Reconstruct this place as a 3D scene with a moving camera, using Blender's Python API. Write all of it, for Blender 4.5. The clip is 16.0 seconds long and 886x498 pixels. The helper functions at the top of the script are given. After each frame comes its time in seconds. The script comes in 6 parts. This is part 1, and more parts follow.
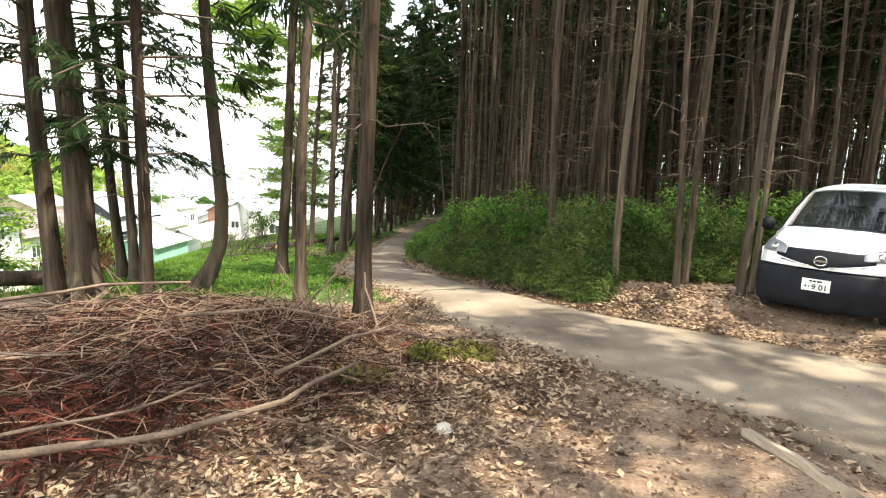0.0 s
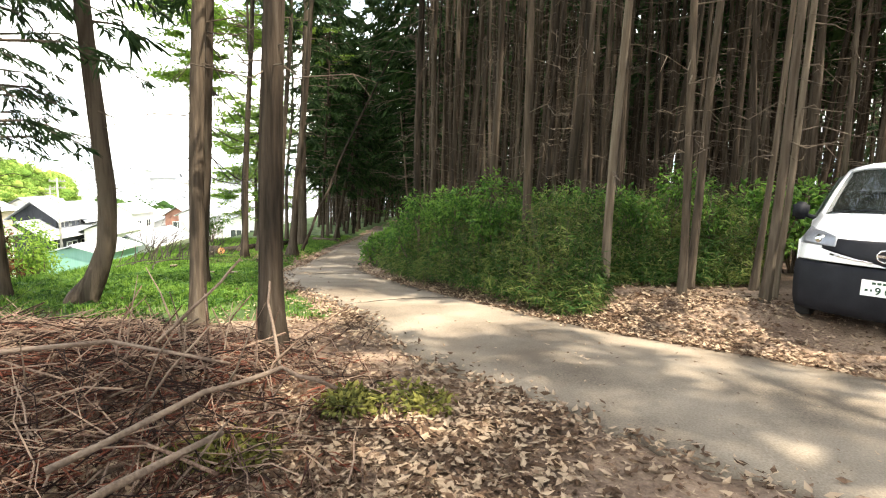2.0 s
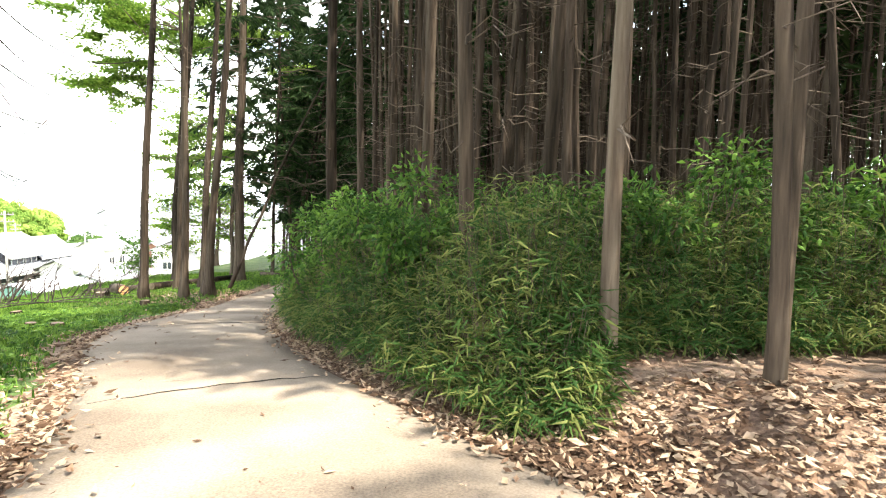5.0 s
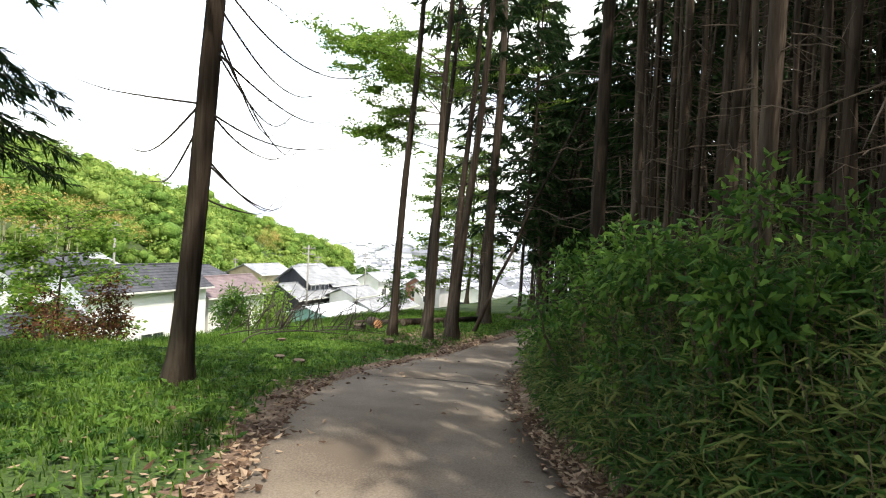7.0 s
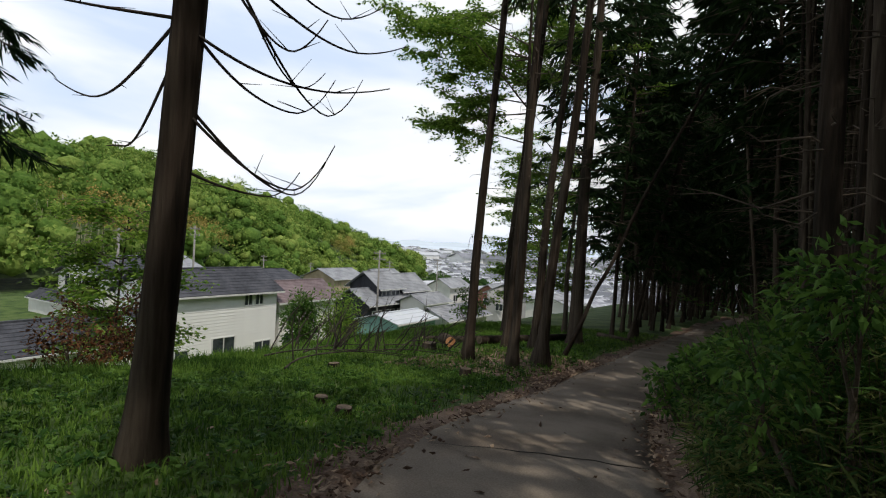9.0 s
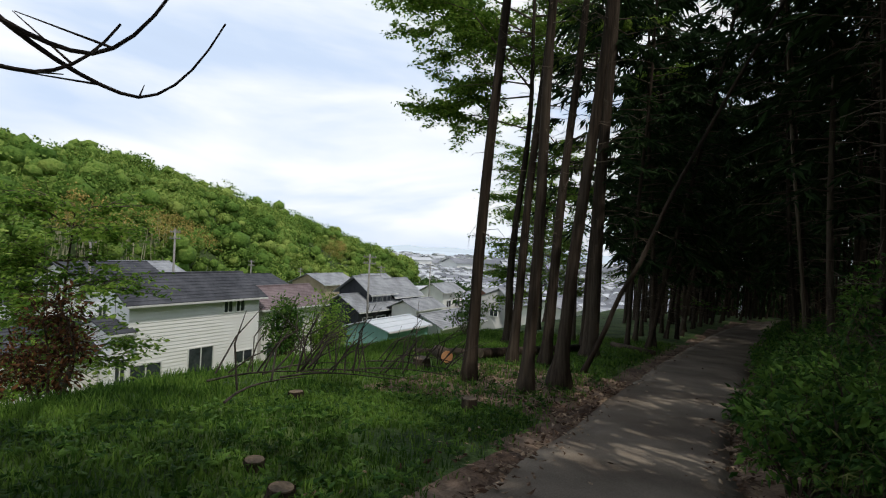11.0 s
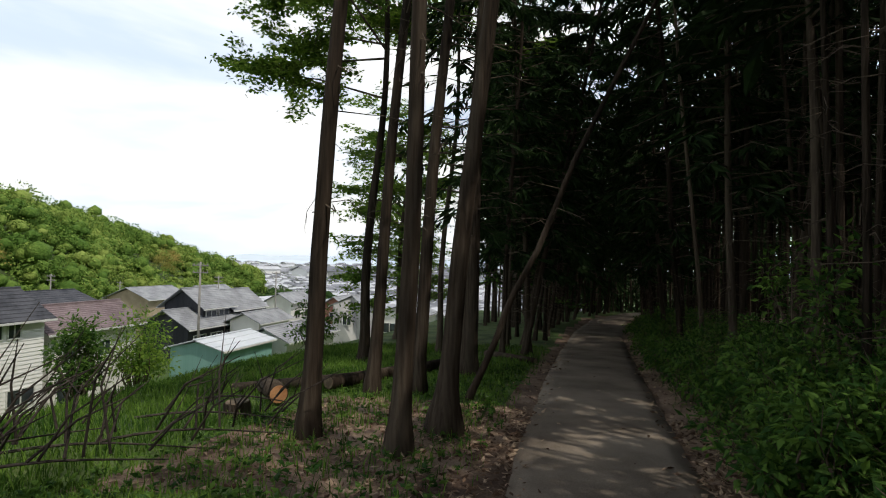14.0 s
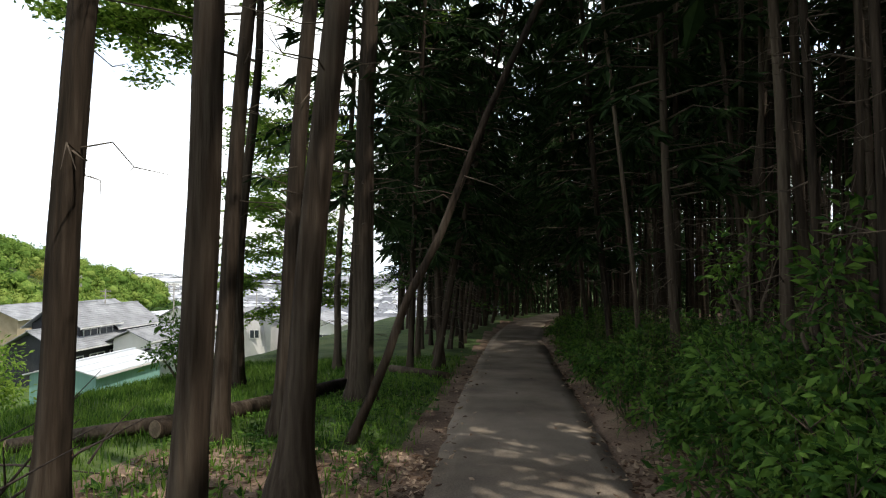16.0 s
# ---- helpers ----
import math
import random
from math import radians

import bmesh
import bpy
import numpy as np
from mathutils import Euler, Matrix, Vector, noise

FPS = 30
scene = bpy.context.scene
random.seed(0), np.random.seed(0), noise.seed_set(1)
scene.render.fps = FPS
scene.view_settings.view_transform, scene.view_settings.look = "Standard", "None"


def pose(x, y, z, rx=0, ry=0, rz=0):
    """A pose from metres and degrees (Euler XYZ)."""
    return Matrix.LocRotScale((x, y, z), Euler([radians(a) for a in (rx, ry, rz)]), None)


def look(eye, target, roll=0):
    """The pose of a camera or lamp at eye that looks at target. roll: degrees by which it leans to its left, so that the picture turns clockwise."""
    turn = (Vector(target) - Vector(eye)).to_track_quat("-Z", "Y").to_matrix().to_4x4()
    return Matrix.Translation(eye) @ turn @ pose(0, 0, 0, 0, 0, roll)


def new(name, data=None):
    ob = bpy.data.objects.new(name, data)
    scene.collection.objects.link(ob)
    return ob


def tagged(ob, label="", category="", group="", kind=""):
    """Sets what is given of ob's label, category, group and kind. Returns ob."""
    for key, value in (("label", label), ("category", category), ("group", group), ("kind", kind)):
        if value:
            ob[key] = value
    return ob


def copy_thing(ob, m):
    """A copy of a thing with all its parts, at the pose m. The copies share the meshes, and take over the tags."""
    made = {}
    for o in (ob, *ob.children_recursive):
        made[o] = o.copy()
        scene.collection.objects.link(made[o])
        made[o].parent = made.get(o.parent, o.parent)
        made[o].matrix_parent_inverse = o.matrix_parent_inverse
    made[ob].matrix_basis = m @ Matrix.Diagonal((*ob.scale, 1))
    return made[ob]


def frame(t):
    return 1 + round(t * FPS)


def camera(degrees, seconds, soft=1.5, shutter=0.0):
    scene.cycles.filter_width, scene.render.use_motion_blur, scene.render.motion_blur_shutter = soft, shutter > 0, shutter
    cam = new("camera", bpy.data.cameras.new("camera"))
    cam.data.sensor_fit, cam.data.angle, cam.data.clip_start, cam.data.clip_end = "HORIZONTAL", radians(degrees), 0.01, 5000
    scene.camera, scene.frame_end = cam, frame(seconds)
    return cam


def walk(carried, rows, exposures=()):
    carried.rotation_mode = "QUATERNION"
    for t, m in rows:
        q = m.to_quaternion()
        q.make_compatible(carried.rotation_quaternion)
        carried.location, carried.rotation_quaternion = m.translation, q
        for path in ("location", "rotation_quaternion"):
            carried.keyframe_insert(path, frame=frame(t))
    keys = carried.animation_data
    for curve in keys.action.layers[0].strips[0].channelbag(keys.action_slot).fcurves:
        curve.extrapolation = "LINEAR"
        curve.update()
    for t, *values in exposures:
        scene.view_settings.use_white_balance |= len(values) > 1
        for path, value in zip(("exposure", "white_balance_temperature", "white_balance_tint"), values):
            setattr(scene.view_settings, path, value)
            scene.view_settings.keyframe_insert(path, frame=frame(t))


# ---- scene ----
cam = camera(78.7, 16.0, soft=1.15)
PATH = [
    (0, (0.112, 0.316, 2.014), (0.084, 2.292, 1.708), 2.0),
    (0.5, (0.213, 0.833, 1.984), (0.202, 2.811, 1.686), 2.0),
    (1, (0.242, 1.299, 1.938), (0.23, 3.278, 1.648), 2.1),
    (1.5, (0.329, 1.746, 1.804), (0.332, 3.725, 1.517), 2.0),
    (2, (0.397, 2.272, 1.661), (0.476, 4.249, 1.372), 1.8),
    (2.5, (0.54, 2.772, 1.496), (0.714, 4.745, 1.22), 1.5),
    (3, (0.708, 3.348, 1.373), (0.917, 5.321, 1.121), 1.4),
    (3.2, (0.792, 3.584, 1.354), (1.016, 5.555, 1.102), 1.6),
    (5.3, (1.715, 6.47, 1.149), (1.734, 8.465, 1.003), 1.1),
    (5.5, (1.707, 6.675, 1.153), (1.622, 8.669, 1.015), 1.3),
    (6, (1.598, 7.207, 1.125), (1.305, 9.181, 0.999), 1.8),
    (6.5, (1.403, 7.647, 1.141), (0.911, 9.584, 1.077), 2.1),
    (7, (1.156, 8.132, 1.088), (0.369, 9.97, 1.053), 2.7),
    (7.5, (0.95, 8.589, 1.03), (-0.048, 10.322, 1.004), 3.1),
    (8, (0.605, 9.098, 1.087), (-0.415, 10.818, 1.05), 3.2),
    (10.3, (-0.92, 11.578, 0.84), (-1.943, 13.296, 0.832), 2.9),
    (10.5, (-1.019, 11.733, 0.82), (-2.04, 13.453, 0.811), 2.9),
    (11, (-1.314, 12.163, 0.809), (-2.313, 13.895, 0.804), 2.9),
    (11.5, (-1.683, 12.603, 0.786), (-2.658, 14.349, 0.787), 3.0),
    (12, (-1.881, 13.08, 0.769), (-2.822, 14.845, 0.773), 2.9),
    (12.5, (-2.167, 13.563, 0.715), (-2.91, 15.419, 0.734), 2.4),
    (13, (-2.386, 14.143, 0.595), (-2.963, 16.058, 0.623), 1.8),
    (13.5, (-2.553, 14.624, 0.578), (-3.079, 16.553, 0.606), 1.8),
    (14, (-2.659, 15.195, 0.523), (-3.157, 17.131, 0.563), 1.5),
    (14.5, (-2.768, 15.826, 0.436), (-3.244, 17.768, 0.486), 1.3),
    (15, (-2.765, 16.503, 0.392), (-3.187, 18.457, 0.449), 1.1),
    (15.5, (-2.862, 17.157, 0.318), (-3.159, 19.134, 0.38), 1.0),
    (16, (-2.661, 17.557, 0.338), (-2.866, 19.545, 0.405), 0.1),
]
EXPOSURES = [(0, 1.32, 7400, 8), (3.0, 1.62, 7300, 9), (5.5, 1.85, 7000, 10), (6.2, 1.5, 6900, 10), (6.8, 0.75, 6900, 10), (7.2, 0.12, 6900, 10), (7.6, -0.5, 6900, 11), (8.2, -0.95, 6800, 11), (10.5, -1.2, 6500, 10), (12.5, -1.2, 6500, 10), (13.5, -1.05, 6700, 10), (15.0, -0.78, 6800, 10), (16.0, -0.36, 6800, 10)]
walk(cam, [(t, look(eye, target, roll)) for t, eye, target, roll in PATH], EXPOSURES)

# ---- sky and sun ----
SUN_ELEV, SUN_AZ = radians(61), radians(118)   # azimuth clockwise from +y, towards the light
world = bpy.data.worlds.new("sky")
scene.world = world
world.use_nodes = True
wn, wl = world.node_tree.nodes, world.node_tree.links
wn.clear()
sky = wn.new("ShaderNodeTexSky")
sky.sky_type, sky.sun_disc = "NISHITA", False
sky.sun_elevation, sky.sun_rotation = SUN_ELEV, SUN_AZ
sky.dust_density, sky.air_density, sky.ozone_density = 1.0, 1.0, 1.6
wc, wm, wk, wr, wx = wn.new("ShaderNodeTexCoord"), wn.new("ShaderNodeMapping"), wn.new("ShaderNodeTexNoise"), wn.new("ShaderNodeValToRGB"), wn.new("ShaderNodeMix")
wm.inputs["Scale"].default_value = (1.0, 1.0, 5.0)
wk.inputs["Scale"].default_value, wk.inputs["Detail"].default_value, wk.inputs["Distortion"].default_value = 1.6, 6.0, 0.5
wr.color_ramp.elements[0].position, wr.color_ramp.elements[0].color = 0.33, (0.86, 0.86, 0.86, 1)
wr.color_ramp.elements[1].position, wr.color_ramp.elements[1].color = 0.60, (1.0, 1.0, 1.0, 1)
wx.data_type = "RGBA"
# the veil of cloud: pale blue where thin, white where thick
wv, wg = wn.new("ShaderNodeValToRGB"), wn.new("ShaderNodeVectorMath")
wv.color_ramp.elements[0].position, wv.color_ramp.elements[0].color = 0.38, (0.66, 0.79, 1.0, 1)
wv.color_ramp.elements[1].position, wv.color_ramp.elements[1].color = 0.58, (0.95, 0.98, 1.0, 1)
wg.operation = "SCALE"
wg.inputs["Scale"].default_value = 27.5
wl.new(wk.outputs["Fac"], wv.inputs["Fac"])
wl.new(wv.outputs["Color"], wg.inputs[0])
wl.new(wg.outputs[0], wx.inputs[7])
bg, wo = wn.new("ShaderNodeBackground"), wn.new("ShaderNodeOutputWorld")
bg.inputs["Strength"].default_value = 0.09
wl.new(wc.outputs["Generated"], wm.inputs["Vector"])
wl.new(wm.outputs["Vector"], wk.inputs["Vector"])
wl.new(wk.outputs["Fac"], wr.inputs["Fac"])
# the thin cloud opens into blue towards the zenith
ws, wz, wf = wn.new("ShaderNodeSeparateXYZ"), wn.new("ShaderNodeMapRange"), wn.new("ShaderNodeMath")
wl.new(wc.outputs["Generated"], ws.inputs[0])
wl.new(ws.outputs["Z"], wz.inputs["Value"])
wz.inputs["From Min"].default_value, wz.inputs["From Max"].default_value = 0.4, 0.8
wz.inputs["To Min"].default_value, wz.inputs["To Max"].default_value = 1.0, 0.25
wf.operation = "MULTIPLY"
wl.new(wr.outputs["Color"], wf.inputs[0])
wl.new(wz.outputs["Result"], wf.inputs[1])
wl.new(wf.outputs[0], wx.inputs[0])
wb = wn.new("ShaderNodeVectorMath")
wb.operation = "SCALE"
wb.inputs["Scale"].default_value = 1.6
wl.new(sky.outputs["Color"], wb.inputs[0])
wl.new(wb.outputs[0], wx.inputs[6])
wl.new(wx.outputs[2], bg.inputs["Color"])
wl.new(bg.outputs["Background"], wo.inputs["Surface"])
sun = new("sun", bpy.data.lights.new("sun", "SUN"))
sun.data.energy, sun.data.angle, sun.data.color = 5.0, radians(0.55), (1.0, 0.95, 0.87)
sun_from = Vector((math.sin(SUN_AZ) * math.cos(SUN_ELEV), math.cos(SUN_AZ) * math.cos(SUN_ELEV), math.sin(SUN_ELEV)))
sun.matrix_world = look(sun_from * 60, (0, 0, 0))

# ---- materials ----
def material(name, c1, c2, scale=4.0, rough=0.8, bump=0.3, fine=40.0, stretch=(1, 1, 1), metal=0.0, island=0.0, spec=0.3, translucent=0.0, bump_dist=0.02, c3=None, per_object=0.0):
    """Two-scale procedural surface: broad patches between c1 and c2, fine grain in colour and relief."""
    m = bpy.data.materials.new(name)
    m.use_nodes = True
    n, l = m.node_tree.nodes, m.node_tree.links
    b = n["Principled BSDF"]
    tc, mp = n.new("ShaderNodeTexCoord"), n.new("ShaderNodeMapping")
    mp.inputs["Scale"].default_value = stretch
    l.new(tc.outputs["Object"], mp.inputs["Vector"])
    a, f = n.new("ShaderNodeTexNoise"), n.new("ShaderNodeTexNoise")
    a.inputs["Scale"].default_value, a.inputs["Detail"].default_value = scale, 5
    f.inputs["Scale"].default_value, f.inputs["Detail"].default_value = fine, 4
    for t in (a, f):
        l.new(mp.outputs["Vector"], t.inputs["Vector"])
    r = n.new("ShaderNodeValToRGB")
    r.color_ramp.elements[0].position, r.color_ramp.elements[1].position = 0.32, 0.68
    r.color_ramp.elements[0].color, r.color_ramp.elements[1].color = (*c1, 1), (*c2, 1)
    if c3:
        e = r.color_ramp.elements.new(0.5)
        e.color = (*c3, 1)
    ad = n.new("ShaderNodeMath")
    ad.operation = "MULTIPLY_ADD"
    l.new(f.outputs["Fac"], ad.inputs[0])
    ad.inputs[1].default_value = 0.5
    sub = n.new("ShaderNodeMath")
    sub.operation = "SUBTRACT"
    l.new(a.outputs["Fac"], sub.inputs[0])
    sub.inputs[1].default_value = 0.25
    l.new(sub.outputs[0], ad.inputs[2])
    src = ad.outputs[0]
    if island or per_object:
        g = n.new("ShaderNodeNewGeometry") if island else n.new("ShaderNodeObjectInfo")
        o = n.new("ShaderNodeMath")
        o.operation = "MULTIPLY_ADD"
        l.new(g.outputs["Random Per Island" if island else "Random"], o.inputs[0])
        o.inputs[1].default_value = island or per_object
        s2 = n.new("ShaderNodeMath")
        s2.operation = "SUBTRACT"
        l.new(src, s2.inputs[0])
        s2.inputs[1].default_value = (island or per_object) / 2
        l.new(s2.outputs[0], o.inputs[2])
        src = o.outputs[0]
    l.new(src, r.inputs["Fac"])
    l.new(r.outputs["Color"], b.inputs["Base Color"])
    b.inputs["Roughness"].default_value, b.inputs["Metallic"].default_value = rough, metal
    b.inputs["Specular IOR Level"].default_value = spec
    if bump:
        bp = n.new("ShaderNodeBump")
        bp.inputs["Strength"].default_value, bp.inputs["Distance"].default_value = bump, bump_dist
        l.new(f.outputs["Fac"], bp.inputs["Height"])
        l.new(bp.outputs["Normal"], b.inputs["Normal"])
    if translucent:
        tr, mx = n.new("ShaderNodeBsdfTranslucent"), n.new("ShaderNodeMixShader")
        l.new(r.outputs["Color"], tr.inputs["Color"])
        mx.inputs[0].default_value = translucent
        l.new(b.outputs[0], mx.inputs[1])
        l.new(tr.outputs[0], mx.inputs[2])
        l.new(mx.outputs[0], n["Material Output"].inputs["Surface"])
    return m


M_BARK = material("cedar_bark", (0.021, 0.0165, 0.012), (0.093, 0.074, 0.055), 3.0, 0.95, 1.0, 26, (1, 1, 0.08), spec=0.1, c3=(0.05, 0.037, 0.027), bump_dist=0.03, per_object=0.25)
M_BARK_PALE = material("pale_cedar_bark", (0.035, 0.028, 0.021), (0.15, 0.122, 0.09), 3.0, 0.95, 1.0, 26, (1, 1, 0.08), spec=0.1, c3=(0.085, 0.064, 0.046), bump_dist=0.03, per_object=0.25)
M_TWIG = material("dead_twig", (0.05, 0.037, 0.027), (0.14, 0.11, 0.08), 6, 0.95, 0.2, 60)
M_FROND = material("cedar_frond", (0.011, 0.025, 0.009), (0.036, 0.070, 0.022), 0.7, 0.8, 0, 6, island=0.5, spec=0.12, translucent=0.3)
M_LEAF = material("broad_leaf", (0.035, 0.09, 0.016), (0.11, 0.20, 0.035), 0.8, 0.6, 0, 6, island=0.6, spec=0.12, translucent=0.45)
M_SASA = material("bamboo_grass_leaf", (0.024, 0.066, 0.013), (0.155, 0.18, 0.052), 1.2, 0.65, 0, 5, island=0.7, spec=0.15, translucent=0.4, c3=(0.058, 0.125, 0.026))
M_BUSH = material("bush_leaf", (0.03, 0.085, 0.015), (0.125, 0.235, 0.04), 1.2, 0.6, 0, 5, island=0.6, spec=0.15, translucent=0.4)
M_GRASS = material("grass_blade", (0.04, 0.10, 0.014), (0.165, 0.28, 0.046), 0.6, 0.75, 0, 4, island=0.5, spec=0.12, translucent=0.4)
M_LITTER = material("dry_leaf", (0.08, 0.048, 0.030), (0.37, 0.275, 0.19), 2.0, 0.85, 0.1, 30, island=0.9, translucent=0.1, c3=(0.19, 0.12, 0.078), spec=0.15)
M_POLEWOOD = material("weathered_branch", (0.09, 0.062, 0.046), (0.24, 0.175, 0.13), 3, 0.9, 0.4, 50)
M_REDFROND = material("dried_cedar_frond", (0.022, 0.007, 0.005), (0.17, 0.05, 0.028), 1.5, 0.95, 0, 10, island=0.7, translucent=0.15)
M_STICK = material("bare_stick", (0.020, 0.012, 0.010), (0.25, 0.175, 0.13), 3, 0.95, 0.4, 50, island=1.0, spec=0.1, c3=(0.085, 0.05, 0.036))
M_ROAD = material("worn_concrete", (0.125, 0.10, 0.077), (0.275, 0.23, 0.18), 0.9, 0.95, 0.5, 70, spec=0.12, c3=(0.20, 0.165, 0.128), bump_dist=0.008)
M_SOIL = material("forest_soil", (0.09, 0.057, 0.04), (0.30, 0.215, 0.155), 1.3, 0.97, 0.8, 34, c3=(0.185, 0.126, 0.088), bump_dist=0.03)
M_JOINT = material("joint_tar", (0.02, 0.018, 0.016), (0.05, 0.045, 0.04), 6, 0.9, 0.2, 60)
M_TURF = material("turf", (0.032, 0.062, 0.015), (0.11, 0.15, 0.044), 0.7, 0.97, 0.8, 24, c3=(0.07, 0.12, 0.028), bump_dist=0.04)
# ---- building tools ----
class Heap:
    """Collects vertices and faces of many small pieces for one mesh."""
    def __init__(self):
        self.v, self.f, self.k = [], [], 0

    def add(self, v, f):
        self.v.extend(v)
        k = self.k
        self.f.extend([tuple(i + k for i in q) for q in f])
        self.k += len(v)

    def tube(self, pts, radii, n=6, cap=True):
        pts = [Vector(p) for p in pts]
        v, f = [], []
        for i, p in enumerate(pts):
            d = (pts[min(i + 1, len(pts) - 1)] - pts[max(i - 1, 0)]).normalized()
            a = d.cross(Vector((0, 0, 1)) if abs(d.z) < 0.9 else Vector((1, 0, 0))).normalized()
            b = d.cross(a)
            for j in range(n):
                w = 2 * math.pi * j / n
                v.append(tuple(p + (a * math.cos(w) + b * math.sin(w)) * radii[i]))
        for i in range(len(pts) - 1):
            for j in range(n):
                f.append((i * n + j, i * n + (j + 1) % n, (i + 1) * n + (j + 1) % n, (i + 1) * n + j))
        if cap:
            f.append(tuple(range(n - 1, -1, -1)))
            f.append(tuple(range((len(pts) - 1) * n, len(pts) * n)))
        self.add(v, f)

    def box(self, x0, y0, z0, x1, y1, z1, m=None):
        v = [(x0, y0, z0), (x1, y0, z0), (x1, y1, z0), (x0, y1, z0), (x0, y0, z1), (x1, y0, z1), (x1, y1, z1), (x0, y1, z1)]
        if m:
            v = [tuple(m @ Vector(p)) for p in v]
        self.add(v, [(3, 2, 1, 0), (4, 5, 6, 7), (0, 1, 5, 4), (1, 2, 6, 5), (2, 3, 7, 6), (3, 0, 4, 7)])

    def leaf(self, p, d, up, length, width, bend=0.25):
        """A folded, drooping blade of four faces from p along d."""
        side = d.cross(up)
        side = side.normalized() if side.length > 1e-4 else Vector((1, 0, 0))
        nrm = side.cross(d)
        q1 = p + d * length * 0.45 + nrm * length * 0.05
        q2 = p + d * length - nrm * length * bend
        a, b = q1 + side * width * 0.5 - nrm * width * 0.12, q1 - side * width * 0.5 - nrm * width * 0.12
        self.add([tuple(p), tuple(a), tuple(q2), tuple(b), tuple(q1)], [(0, 1, 4), (0, 4, 3), (4, 1, 2), (3, 4, 2)])

    def card(self, p, d, side, length, width):
        """A pointed four-cornered leaf."""
        m = p + d * length * 0.5
        self.add([tuple(p), tuple(m + side * width * 0.5), tuple(p + d * length), tuple(m - side * width * 0.5)], [(0, 1, 2, 3)])

    def make(self, name, mat, parent=None, label="", smooth=False, kind=""):
        me = bpy.data.meshes.new(name)
        me.from_pydata(self.v, [], self.f)
        if smooth:
            me.polygons.foreach_set("use_smooth", [True] * len(me.polygons))
        me.materials.append(mat)
        ob = new(name, me)
        if parent:
            ob.parent = parent
        if label or kind:
            tagged(ob, label=label, kind=kind)
        return ob


def empty(name, m, label, category, group=""):
    ob = new(name)
    ob.matrix_world = m
    ob.empty_display_size = 0.2
    return tagged(ob, label, category, group)


def rnd(a, b):
    return random.uniform(a, b)


def rdir(zmin=-1.0, zmax=1.0):
    z, w = rnd(zmin, zmax), rnd(0, 2 * math.pi)
    s = math.sqrt(max(0, 1 - z * z))
    return Vector((s * math.cos(w), s * math.sin(w), z))


# ---- ground ----
ROAD_Y = [-10, -6, -1, 2, 3.7, 4.4, 4.95, 5.45, 6.03, 6.6, 7.44, 8.6, 9.39, 10.08, 10.93, 12.35, 13.4, 15, 17, 19, 21, 24, 27, 33, 43, 55, 66, 78, 90]
ROAD_L = [4.2, 3.9, 3.5, 3.3, 3.1, 2.88, 2.46, 1.86, 1.41, 0.88, 0.24, -0.2, -0.52, -0.82, -1.3, -2.12, -2.5, -2.92, -3.1, -3.2, -3.3, -3.33, -3.36, -3.28, -2.95, -1.8, 1.0, 7, 16]
RIGHT_Y = [-10, -5, 0, 3, 5, 6.2, 6.83, 7.53, 8.31, 9.3, 9.9, 11.23, 12.4, 13.8, 14.9, 16.5, 18.5, 21, 24.5, 28, 33, 42, 55, 66, 78, 90]
ROAD_R = [9.5, 8.9, 8.0, 7.0, 5.9, 5.06, 4.37, 3.66, 2.74, 2.0, 1.6, 0.83, 0.25, -0.3, -0.69, -1.1, -1.45, -1.5, -1.38, -1.28, -1.08, -0.8, 0.5, 3.4, 9.6, 19]
FALL_Y = [-40, -10, 0, 2, 4.5, 6.5, 8, 10, 12, 13.5, 17, 19, 24.4, 28, 33, 43, 70, 120, 300, 1000, 6000]
FALL_Z = [1.5, 0.9, 0.5, 0.25, 0, -0.05, -0.17, -0.33, -0.53, -0.70, -1.15, -1.4, -1.8, -2.02, -2.37, -2.9, -4, -8, -24, -40, -60]
VALE_Y = [-100, 20, 60, 75, 100, 200, 500, 1000, 6000]
VALE_Z = [-8, -8.6, -9.2, -11, -14, -22, -30, -38, -60]


def road_left(y):
    return float(np.interp(y, ROAD_Y, ROAD_L))


def road_right(y):
    return float(np.interp(y, RIGHT_Y, ROAD_R))


def road_z(y):
    return float(np.interp(y, FALL_Y, FALL_Z))


def smooth(t):
    t = min(1.0, max(0.0, t))
    return t * t * (3 - 2 * t)


def crest_x(y):
    return float(np.interp(y, [-20, 10, 15, 18, 22, 28, 45, 70], [-8.5, -8.2, -8.7, -10.2, -11, -12, -13, -14]))


